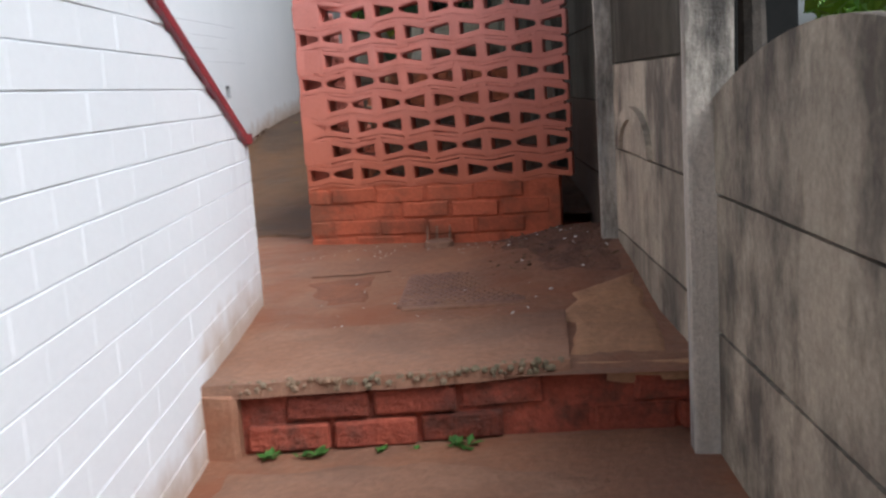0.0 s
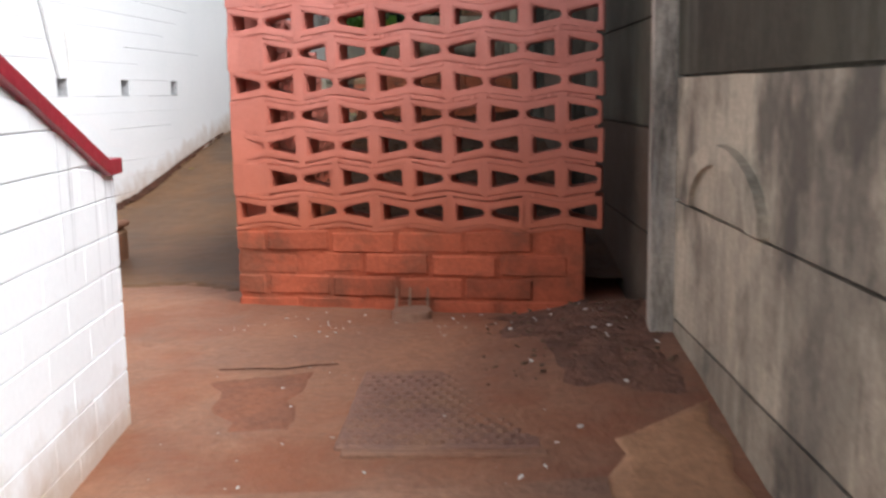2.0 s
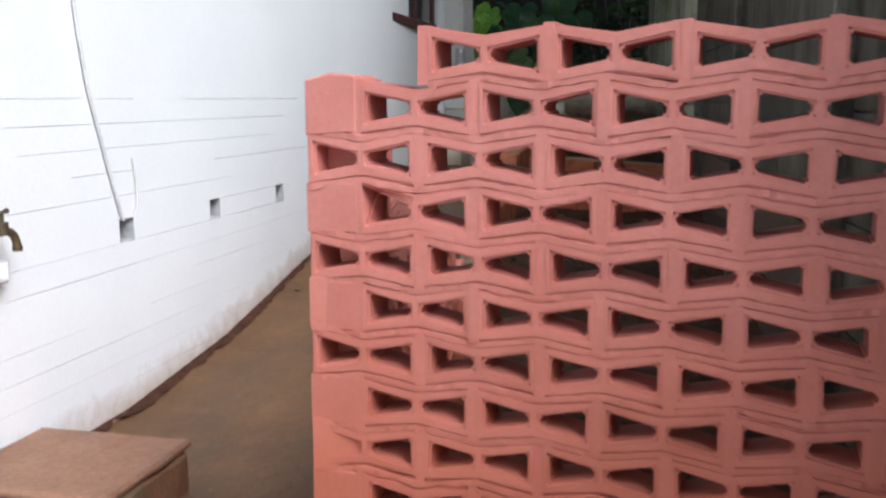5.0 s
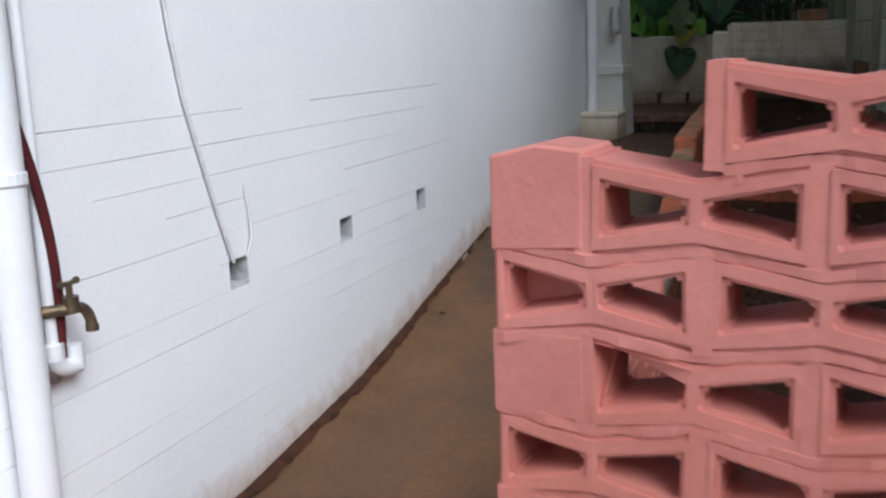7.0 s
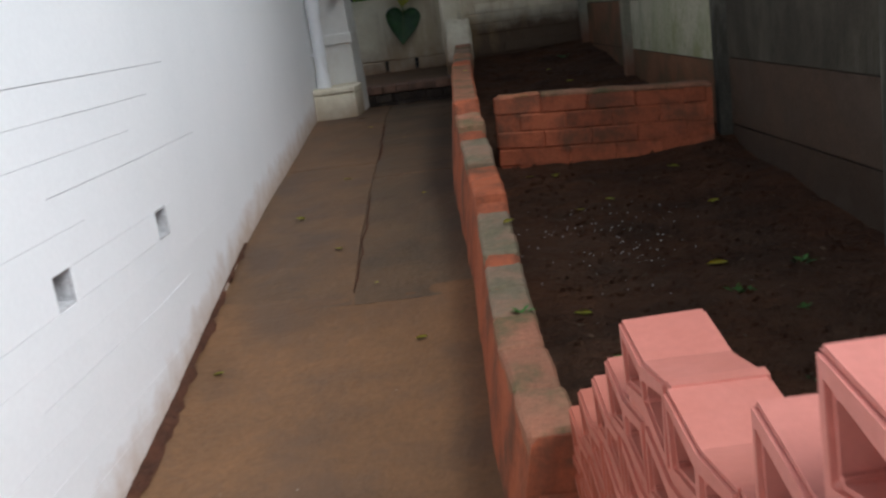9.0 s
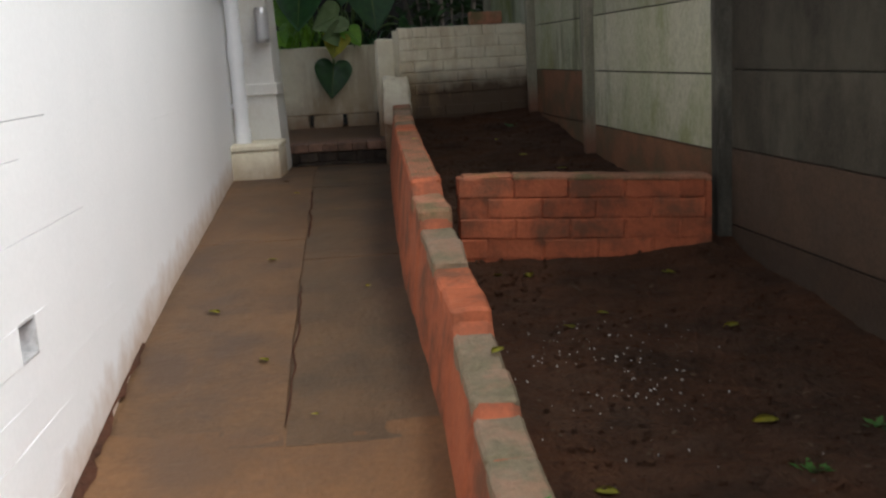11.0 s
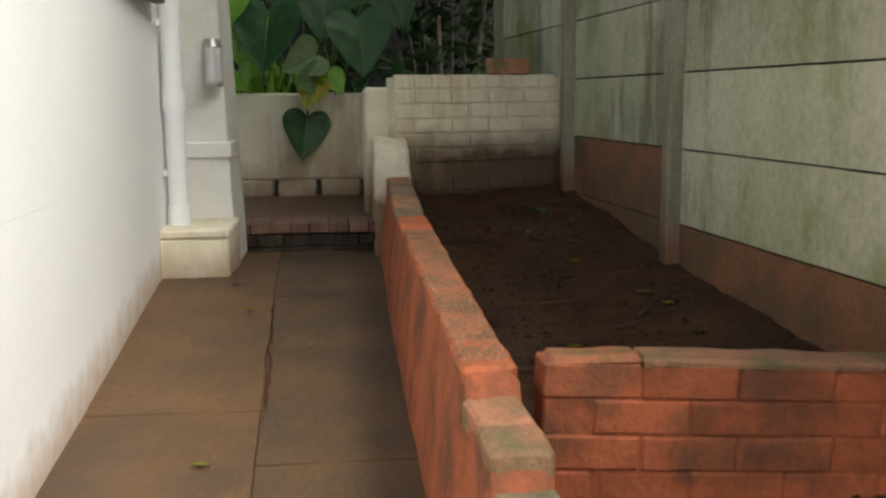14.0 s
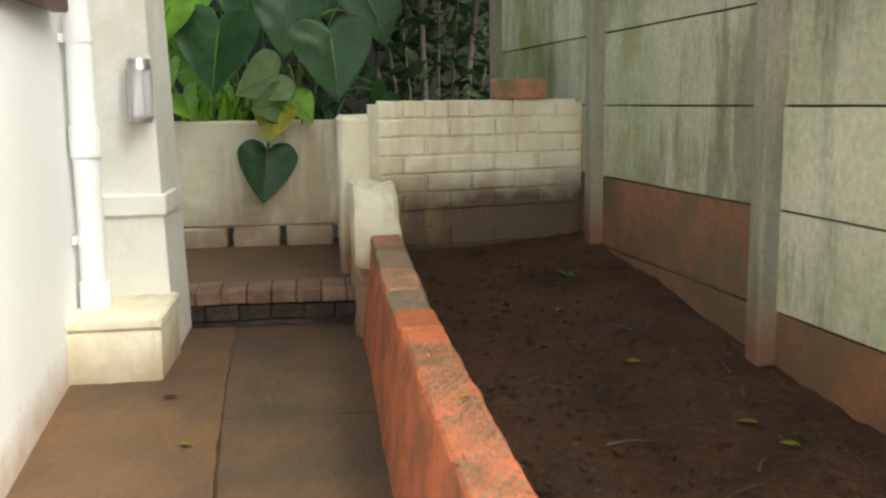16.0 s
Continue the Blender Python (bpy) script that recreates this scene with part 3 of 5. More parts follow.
# courses of the wall: joints show in broken stretches low down, the upper wall is smooth under thick paint
rnd = random.Random(5)
zc = 0.1715
while zc < 3.6:
    tall = zc > 1.9
    z1 = min(3.6, zc + (1.4 if tall else 0.0945))
    holes = [(vy, vy + VW) for vy, vz in VENTS if abs(zc - vz) < 0.02]
    y = -6.0
    while y < 11.2:
        y1 = 11.2 if tall else min(11.2, y + rnd.choice((0.45, 0.7, 0.95, 1.4)))
        nxt = y1
        for h0, h1 in holes:
            if y < h0 < y1 or abs(y - h0) < 1e-6:
                y1, nxt = h0, h1
                break
        strong = abs(zc - 1.211) < 0.05 or abs(zc - 1.778) < 0.05
        gap = 0.0 if tall else rnd.choice((0.0012, 0.002, 0.0026)) if strong else rnd.choice((0.0, 0.0, 0.0014, 0.002, 0.0024)) if zc < 1.7 else rnd.choice((0.0, 0.0, 0.0, 0.0014, 0.002))
        if y > 6.3:
            gap = rnd.choice((0, 0, 0, 0, 0.001)) if strong else 0.0
        if y1 - y > 0.02:
            bm = wall_strip(y, y1, zc, z1 - gap)
            part("course", bm, M_WHITE, house, above=floor_above)
        y = nxt
    zc = z1
bm = wall_strip(-6.0, 11.2, 0.1, 3.59, 0.2)
bmesh.ops.translate(bm, verts=bm.verts[:], vec=(-0.155, 0, 0))
part("core", bm, M_WHITE, house, above=floor_above)
for vy, vz in VENTS:
    bm = bmesh.new()
    hx = house_x(vy)
    if vy > 7:
        box(bm, hx - 0.1, hx - 0.004, vy + 0.001, vy + VW - 0.001, vz + 0.001, vz + VH - 0.001)
        part("vent_plug", bm, M_WHITE, house, "painted-over vent hole", above=floor_above)
        continue
    box(bm, hx - 0.165, hx - 0.003, vy - 0.002, vy + VW + 0.002, vz - 0.002, vz + VH + 0.002)
    bm.faces.ensure_lookup_table()
    bmesh.ops.delete(bm, geom=[f for f in bm.faces if all(v.co.x > hx - 0.01 for v in f.verts)], context="FACES_ONLY")
    bmesh.ops.recalc_face_normals(bm, faces=bm.faces[:])
    bmesh.ops.solidify(bm, geom=bm.faces[:], thickness=0.006)
    part("vent_lining", bm, M_VENT, house, "grey unpainted lining of a vent hole")

# ---- breeze-block screen ----
U, H, T, EH, MH = 0.256, 0.1045, 0.118, 0.0625, 0.0425
BX, BY, BANG = -0.55, 3.305, -6.0
ROW0 = 0.953


def extrude_polys(polys, t):
    """Polygons in x/z made into a plate of thickness t along y."""
    bm = bmesh.new()
    for poly in polys:
        bm.faces.new([bm.verts.new((x, 0, z)) for x, z in poly])
    bmesh.ops.remove_doubles(bm, verts=bm.verts[:], dist=0.0002)
    rim = [e for e in bm.edges if e.is_boundary]
    back = bmesh.ops.duplicate(bm, geom=bm.verts[:] + bm.edges[:] + bm.faces[:])
    vmap = back["vert_map"]
    for e in rim:
        a, b = e.verts
        bm.faces.new((a, b, vmap[b], vmap[a]))
    dup = {g for g in back["geom"] if isinstance(g, bmesh.types.BMVert)}
    for v in dup:
        v.co.y += t
    bmesh.ops.recalc_face_normals(bm, faces=bm.faces[:])
    return bm


def block_polys():
    """One block from x=0: two halves, each a ring round a tapering hole."""
    g, eh, mh = 0.005, EH - 0.006, MH - 0.005
    out = []
    for flip in (False, True):
        ox0, ox1 = g, U / 2
        hx0, hx1 = 0.023, U / 2 - 0.012
        ho, hi = 0.030, 0.011
        O = [(ox0, -eh), (ox1, -mh), (ox1, mh), (ox0, eh)]
        I = [(hx0, -ho), (hx1, -hi), (hx1, hi), (hx0, ho)]
        if flip:
            O = [(U - x, z) for x, z in O]
            I = [(U - x, z) for x, z in I]
        for k in range(4):
            if k == 1:
                continue
            q = [O[k], O[(k + 1) % 4], I[(k + 1) % 4], I[k]]
            out.append(q)
        out.append([O[1], I[1], I[2], O[2]])
    return out


def screen_block_mesh(seed, broken=False):
    bm = extrude_polys(block_polys(), T)
    sharp = [e for e in bm.edges if len(e.link_faces) == 2 and e.calc_face_angle(0) > 0.6]
    bmesh.ops.bevel(bm, geom=sharp, offset=0.005, segments=2, affect="EDGES")
    if broken:
        for v in bm.verts:
            if v.co.z > 0.0 and 0.015 < v.co.x < 0.12 and v.co.y < 0.06:
                v.co.y += 0.05 + 0.02 * noise.noise(v.co * 60)
    roughen(bm, 0.0025, 18, seed)
    me = bpy.data.meshes.new("screen_block")
    bm.to_mesh(me)
    bm.free()
    return me


BLOCKS = [screen_block_mesh(s) for s in (0.0, 3.1, 7.7)]
BROKEN = screen_block_mesh(5.0, True)
half = [q for q in block_polys() if max(p[0] for p in q) <= U / 2 + 1e-6]
bm = extrude_polys(half, T)
bmesh.ops.bevel(bm, geom=[e for e in bm.edges if len(e.link_faces) == 2 and e.calc_face_angle(0) > 0.6], offset=0.005, segments=2, affect="EDGES")
HALFBLOCK = bpy.data.meshes.new("screen_block")
bm.to_mesh(HALFBLOCK)
bm.free()
bm = extrude_polys([[(0.001, -EH + 0.008), (T, -EH + 0.008), (T, EH - 0.008), (0.001, EH - 0.008)]], T)
bevel(bm, 0.004)
roughen(bm, 0.002, 18, 2)
BLANK = bpy.data.meshes.new("solid_block")
bm.to_mesh(BLANK)
bm.free()
bm = extrude_polys([[(0.001, -EH + 0.004), (T, -EH + 0.012), (T, EH + 0.004), (0.06, EH + 0.010), (0.001, EH - 0.004)]], T)
bevel(bm, 0.004)
BLANKTOP = bpy.data.meshes.new("solid_block")
bm.to_mesh(BLANKTOP)
bm.free()

screen = holder("breeze_block_wall", BX, BY, 0, "salmon painted breeze-block screen of bow-tie blocks on a brick base", "screen wall", rz=BANG)


def put_block(me, parent, x, y, z, rz=0.0, name="screen_block"):
    ob = link(name, me, M_PINK, parent)
    ob.matrix_local = pose(x, y, z, random.uniform(-0.4, 0.4), random.uniform(-0.7, 0.7), rz + random.uniform(-0.6, 0.6))
    return ob


def row_z(r):
    return ROW0 + (r - 0.5) * H - (0.014 if r == 1 else 0.006 if r == 2 else 0.0)


def zig(x, start):
    """Half height of a course of blocks at x, its blocks starting at start."""
    u = abs(((x - start) % U) / (U / 2) - 1)
    return MH + (EH - MH) * u


def mortar_course(parent, x0, x1, y0, z_at, stops, seed):
    """Ragged pink-painted mortar: a wavy bed along a course and the upright joints below it."""
    bm = bmesh.new()
    n = max(4, int((x1 - x0) / 0.013))
    prev = None
    for i in range(n + 1):
        x = x0 + (x1 - x0) * i / n
        wob = noise.noise((x * 22, seed * 3.7, 1.0))
        fine = noise.noise((x * 70, seed * 5.1, 6.0))
        z, half, face = z_at(x), 0.012 + 0.0035 * wob + 0.002 * fine, y0 + 0.001 - 0.0045 * wob - 0.003 * fine
        ring = [bm.verts.new(v) for v in ((x, face, z - half * 0.55), (x, face, z + half * 0.45), (x, y0 + 0.02, z + half), (x, y0 + T - 0.006, z + half), (x, y0 + T - 0.004, z), (x, y0 + T - 0.006, z - half), (x, y0 + 0.02, z - half))]
        if prev:
            for k in range(7):
                bm.faces.new((prev[k], prev[(k + 1) % 7], ring[(k + 1) % 7], ring[k]))
        else:
            bm.faces.new(ring)
        prev = ring
    bm.faces.new(prev[::-1])
    roughen(bm, 0.002, 40, seed)
    part("mortar_joint", bm, M_PINK, parent)
    for x, z in stops:
        bm = bmesh.new()
        box(bm, x - 0.0115, x + 0.0115, y0 + 0.0005 + 0.003 * noise.noise((x * 9, z * 9, seed)), y0 + T - 0.006, z - EH + 0.004, z + EH - 0.004)
        roughen(bm, 0.002, 40, seed)
        part("upright_joint", bm, M_PINK, parent)


ENDX = T + 4 * U + U / 2
for r in range(1, 12):
    z = row_z(r)
    if r % 2:
        xs = [k * U for k in range(5)]
    else:
        xs = [T + k * U for k in range(4)]
        put_block(BLANKTOP if r == 10 else BLANK, screen, 0, 0, z, name="solid_block")
        put_block(HALFBLOCK, screen, T + 4 * U, 0, z)
    if r == 11:
        xs = [U * k + T + U / 2 + 0.02 for k in range(4)]
    for k, x in enumerate(xs):
        put_block(BROKEN if (r == 8 and k == 0) else BLOCKS[(k + r) % 3], screen, x, 0, z + random.uniform(-0.002, 0.002))
    low0, up0 = (0.0, T) if r % 2 else (T, 0.0)
    stops = [(x, z) for x in xs if x > 0.05] + ([] if r == 11 else [(xs[-1] + U, z)] if r % 2 == 0 else [])
    if r < 10:
        zu = row_z(r + 1)
        mortar_course(screen, 0.004, ENDX - 0.02, 0.0, lambda x: 0.5 * (z + zig(x, low0) + zu - zig(x, up0)), stops, r)
    elif r == 10:
        mortar_course(screen, T + U / 2 + 0.03, ENDX - 0.03, 0.0, lambda x: z + zig(x, T), stops, r)
    else:
        mortar_course(screen, xs[0] + 0.01, xs[0] + 0.03, 0.0, lambda x: z - EH, stops, r)
mortar_course(screen, 0.004, ENDX - 0.06, 0.0, lambda x: row_z(1) - zig(x, 0.0), [], 20)
# brick base under the screen
BASE_TOP = ROW0 - 0.020
bm = slabbed(0.008, 1.215, 0.005, T - 0.008, 0.45, BASE_TOP + 0.012, 0.05, 0.006, 0.006, 4)
part("mortar", bm, M_ORANGE_R, screen)
BASE_BRICKS = [brick_mesh(0.222, 0.11, 0.0705, s, 0.004, 0.05) for s in (1, 2, 3)]
HALF_BRICK = brick_mesh(0.104, 0.11, 0.0705, 5, 0.004, 0.05)
for r in range(6):
    z = BASE_TOP - 0.002 - (r + 1) * 0.0775
    x = 0.0
    if r % 2 == 0:
        ob = link("brick", HALF_BRICK, M_ORANGE_R, screen)
        ob.matrix_local = pose(0.054, 0.055, z, 0, 0, random.uniform(-1, 1))
        x = 0.118
    k = 0
    while x < 1.04:
        ob = link("brick", BASE_BRICKS[(k + r) % 3], M_ORANGE_R, screen)
        ob.matrix_local = pose(x + 0.112, 0.053 + random.uniform(-0.006, 0.006), z + random.uniform(-0.004, 0.004), random.uniform(-1, 1), random.uniform(-1.0, 1.0), random.uniform(-1.5, 1.5))
        x += 0.234
        k += 1
    if r % 2 == 0:
        ob = link("brick", HALF_BRICK, M_ORANGE_R, screen)
        ob.matrix_local = pose(x + 0.054, 0.06, z, 0, 0, random.uniform(-3, 3))

# side leg, stepping down towards the low wall
LEG0, LEG1 = Vector((BX, BY)), Vector((-0.685, 5.4))
ldir = (LEG1 - LEG0).normalized()
lang = math.degrees(math.atan2(ldir.y, ldir.x))
leg = holder("side_screen", BX, BY, 0, "salmon breeze-block side screen whose courses step down", "screen wall", rz=lang)
LEG_ENDS = {9: 3.63, 8: 3.85, 7: 4.0, 6: 4.55, 5: 4.69, 4: 4.88, 3: 5.08, 2: 5.26, 1: 5.42}
for r in range(1, 10):
    z = row_z(r)
    end = LEG_ENDS[r] - BY
    s = 0.0 if r % 2 == 0 else T
    k = 0
    s = end - U * math.ceil((end - s) / U - 0.3)
    first = s
    stops = []
    while s < end - 0.05:
        put_block(BLOCKS[(k + r) % 3], leg, max(s, 0.002), -T, z)
        stops.append((max(s, 0.004), z))
        s += U
        k += 1
    mortar_course(leg, 0.12, max(0.16, end - 0.01), -T, lambda x: z - zig(x, first), stops, 30 + r)
bm = bmesh.new()
prism(bm, [(BX + 0.004, 3.44), (BX + 0.11, 3.44), (-0.55, 5.27), (low_x(5.27) + 0.006, 5.27)], 0.4, ROW0 - 0.012)
bmesh.ops.transform(bm, matrix=leg.matrix_world.inverted(), verts=bm.verts[:])
part("brick_base", bm, M_ORANGE, leg)

# ---- low brick wall along the path ----
low = holder("low_brick_wall", 0, 0, 0, "low orange painted brick wall with a broken mossy top", "wall")
LT = 0.12
TOPS = [(5.3, 1.085), (5.9, 1.13), (6.45, 1.17), (6.46, 1.21), (6.9, 1.25), (6.92, 1.33), (7.35, 1.36), (7.4, 1.40), (7.75, 1.43), (7.76, 1.50), (8.05, 1.52), (8.06, 1.58), (9.0, 1.62), (10.0, 1.66), (10.3, 1.66), (10.9, 1.70), (11.3, 1.73)]


def low_top(y):
    return lerp_table(TOPS, y)


bm = bmesh.new()
n = 190
prev = None
for i in range(n + 1):
    y = 5.28 + (11.35 - 5.28) * i / n
    x0 = low_x(y)
    zb = passage_z(y) - 0.15
    zt = low_top(y) + 0.006 * noise.noise((y * 7, 1, 2)) - 0.01
    ring = []
    for (o, q) in ((0.0, 0.0), (0.0, 0.25), (0.0, 0.5), (0.0, 0.75), (0.004, 0.965), (0.018, 1.0), (LT / 2, 1.0), (LT - 0.02, 1.0), (LT, 0.96), (LT, 0.5), (LT, 0.0)):
        w = 0.005 * noise.noise((y * 5, q * 4, o * 30 + 3))
        ring.append(bm.verts.new((x0 + o + w - 0.07 * (1 - q) * (o < 0.01), y, zb + (zt - zb) * q + 0.006 * noise.noise((y * 12, o * 40, 9)) * (q > 0.9))))
    if prev:
        for k in range(len(ring) - 1):
            bm.faces.new((prev[k], prev[k + 1], ring[k + 1], ring[k]))
    else:
        bm.faces.new(ring)
    prev = ring
bm.faces.new(prev[::-1])
part("wall_body", bm, M_ORANGE, low, smooth=False)
def top_piece(y0, y1, h, mat, seed, name="coping_brick", label=""):
    ym = (y0 + y1) / 2
    bm = slabbed(-LT / 2 - 0.002, LT / 2 + 0.002, y0 - ym, y1 - ym, -h, 0.0, 0.035, 0.006, 0.01, seed)
    dz = (low_top(y1 - 0.005) - low_top(y0 + 0.005)) / (y1 - y0)
    dx = (low_x(y1) - low_x(y0)) / (y1 - y0)
    for v in bm.verts:
        v.co.z += dz * v.co.y + 0.004 * noise.noise((v.co.x * 30, (v.co.y + ym) * 18, seed))
        v.co.x += dx * v.co.y
    ob = part(name, bm, mat, low, label)
    ob.location = (low_x(ym) + LT / 2, ym, low_top(ym))


PIECES = [(5.29, 5.52, 0), (5.525, 5.76, 0), (5.765, 6.0, 0), (6.005, 6.23, 1), (6.235, 6.45, 1), (6.46, 6.66, 1), (6.665, 6.91, 1),
          (6.92, 7.14, 2), (7.145, 7.36, 2), (7.36, 7.55, 1), (7.555, 7.75, 1), (7.76, 7.9, 0), (7.905, 8.05, 0)]
for k, (a, b, kind) in enumerate(PIECES):
    top_piece(a, b, 0.07, (M_ORANGE_TOP, M_MORTAR, M_ORANGE)[kind], k * 2.3)
y = 8.06
k = 0
while y < 9.95:
    top_piece(y, y + 0.228, 0.05, M_ORANGE, 40 + k)
    y += 0.23
    k += 1
while y < 11.3:
    top_piece(y, min(11.33, y + 0.3), 0.06, M_MORTAR if k % 2 else M_ORANGE_TOP, 60 + k)
    y += 0.302
    k += 1
# trodden mesh print on the coping: small raised lozenges
bm = bmesh.new()
row = 0
y = 8.12
while y < 9.75:
    for i in range(5):
        u = -LT / 2 + 0.012 + 0.0265 * i + (0.013 if row % 2 else 0)
        if u > LT / 2 - 0.008:
            continue
        c = Vector((low_x(y) + LT / 2 + u, y, low_top(y) + 0.0035 + 0.002 * noise.noise((u * 30, y * 20, 1))))
        vs = [bm.verts.new(c + Vector(d)) for d in ((-0.0115, 0, -0.004), (0, -0.02, -0.004), (0.0115, 0, -0.004), (0, 0.02, -0.004))]
        ap = bm.verts.new(c + Vector((0, 0, 0.004)))
        for q in range(4):
            bm.faces.new((vs[q], vs[(q + 1) % 4], ap))
    y += 0.0225
    row += 1
part("mesh_print", bm, M_ORANGE_TOP, low, "lozenge mesh print in the coping", smooth=False)["kind"] = "stuff"

# ---- cross wall over the bed ----
cross = holder("cross_wall", -0.76, 8.15, 0, "low orange brick cross wall with a mortar-capped top", "wall")
CW = 1.07
bm = bmesh.new()
prism(bm, [(0.01, 0.006), (CW, 0.006), (CW, 0.10), (0.01, 0.10)], 0.9, [1.55, 1.488, 1.488, 1.55])
part("mortar", bm, M_ORANGE, cross)
CB = [brick_mesh(0.2285, 0.11, 0.0825, s, 0.003, 0.06) for s in (2.0, 5.0, 8.0)]
CBH = brick_mesh(0.112, 0.11, 0.0825, 4.0, 0.003, 0.06)
for r in range(6):
    z = 1.565 - (r + 1) * 0.086
    if r % 2:
        cuts = [(0.058, CBH)] + [(0.116 + 0.116 + 0.232 * i, CB[(i + r) % 3]) for i in range(4)]
    else:
        cuts = [(0.116 + 0.232 * i, CB[(i + r) % 3]) for i in range(4)] + [(0.986, CBH)]
    for x, me in cuts:
        ob = link("brick", me, M_ORANGE if r < 3 else M_SPLASH, cross)
        ob.matrix_local = pose(x, 0.055 + random.uniform(-0.004, 0.004), z - 0.06 * x / CW, 0, 3.0 + random.uniform(-0.5, 0.5), random.uniform(-1, 1))
bm = slabbed(0.24, CW, -0.004, 0.117, 1.55, 1.576, 0.04, 0.006, 0.008, 3)
for v in bm.verts:
    v.co.z -= 0.06 * v.co.x / CW
part("mortar_cap", bm, M_ORANGE_TOP, cross, "sandy mortar cap over the top course")
bm = slabbed(0.02, 0.24, 0.002, 0.11, 1.54, 1.566, 0.025, 0.007, 0.012, 6)
part("mossy_end", bm, M_MOSSY, cross, "mossy mortar at the broken end")

# ---- precast concrete fence ----
fence = holder("precast_fence", 0, 0, 0, "weathered precast concrete fence of slotted posts and panels", "fence", kind="structure")
POSTS = [-1.95, -0.42, 1.13, 2.68, 4.5, 6.5, 8.25, 10.25, 11.8, 13.6]
STEPS = [0.44, 0.44, 0.42, 0.74, 0.85, 1.05, 1.22, 1.40, 1.55, 1.7]
BAYS = [(0.05, 0.343, 4), (0.05, 0.343, 4), (0.12, 0.325, 6), (0.30, 0.325, 8), (0.55, 0.325, 9), (0.64, 0.325, 9), (0.93, 0.33, 8), (0.93, 0.33, 8), (0.93, 0.33, 8)]


def fence_panel(y0, y1, z0, z1, mat, arch=None, seed=0, motif=False):
    bm = bmesh.new()
    n = 16
    th = 0.042
    lo, hi, lob, hib = [], [], [], []
    for i in range(n + 1):
        y = y0 + (y1 - y0) * i / n
        u = i / n
        zt = z1 + (arch * math.sin(math.pi * u) if arch else 0) + 0.003 * noise.noise((y * 6, z1, seed))
        x = fence_x(y) + 0.03 + 0.004 * noise.noise((y * 2, z0, seed))
        lo.append(bm.verts.new((x, y, z0 + 0.004)))
        hi.append(bm.verts.new((x, y, zt - 0.004)))
        lob.append(bm.verts.new((x + th, y, z0 + 0.004)))
        hib.append(bm.verts.new((x + th, y, zt - 0.004)))
    for i in range(n):
        bm.faces.new((lo[i], lo[i + 1], hi[i + 1], hi[i]))
        bm.faces.new((lob[i], hib[i], hib[i + 1], lob[i + 1]))
        bm.faces.new((hi[i], hi[i + 1], hib[i + 1], hib[i]))
        bm.faces.new((lo[i], lob[i], lob[i + 1], lo[i + 1]))
    bm.faces.new((lo[0], hi[0], hib[0], lob[0]))
    bm.faces.new((lo[-1], lob[-1], hib[-1], hi[-1]))
    edges = [e for e in bm.edges if e.calc_face_angle(0) > 0.7]
    bmesh.ops.bevel(bm, geom=edges, offset=0.009, segments=1, affect="EDGES")
    ob = part("panel", bm, mat, fence)
    if motif:
        bm = bmesh.new()
        ym, R = 2.17, 0.32
        ring = []
        for i in range(13):
            a = math.pi * i / 12
            y = ym + R * math.cos(a)
            z = z0 + 0.01 + R * 0.5 * math.sin(a)
            ring.append((y, z))
        mid = z0 + 0.01
        inner = [(ym + (y - ym) * 0.72, mid + (z - mid) * 0.72) for y, z in ring]
        f = [bm.verts.new((fence_x(y) + 0.008, y, z)) for y, z in ring]
        b = [bm.verts.new((fence_x(y) + 0.034, y, z)) for y, z in ring]
        g = [bm.verts.new((fence_x(y) + 0.008, y, z)) for y, z in inner]
        h = [bm.verts.new((fence_x(y) + 0.022, y, z)) for y, z in inner]
        for i in range(12):
            bm.faces.new((f[i], f[i + 1], b[i + 1], b[i]))
            bm.faces.new((f[i], g[i], g[i + 1], f[i + 1]))
            bm.faces.new((g[i], h[i], h[i + 1], g[i + 1]))
        bm.faces.new(h)
        part("arch_motif", bm, mat, fence, "raised half-round motif cast into a panel")
    return ob


def fence_post(y, z0, z1, mat):
    bm = bmesh.new()
    x = fence_x(y)
    box(bm, x - 0.03, x + 0.085, y - 0.044, y + 0.044, z0, z1)
    bevel(bm, 0.012, 2)
    for i in range(1, 12):
        bmesh.ops.bisect_plane(bm, geom=bm.verts[:] + bm.edges[:] + bm.faces[:], plane_co=(0, 0, z0 + (z1 - z0) * i / 12), plane_no=(0, 0, 1))
    roughen(bm, 0.006, 5, y)
    part("post", bm, mat, fence, above=lambda co: co.z - (z0 + 0.6) - 0.02)


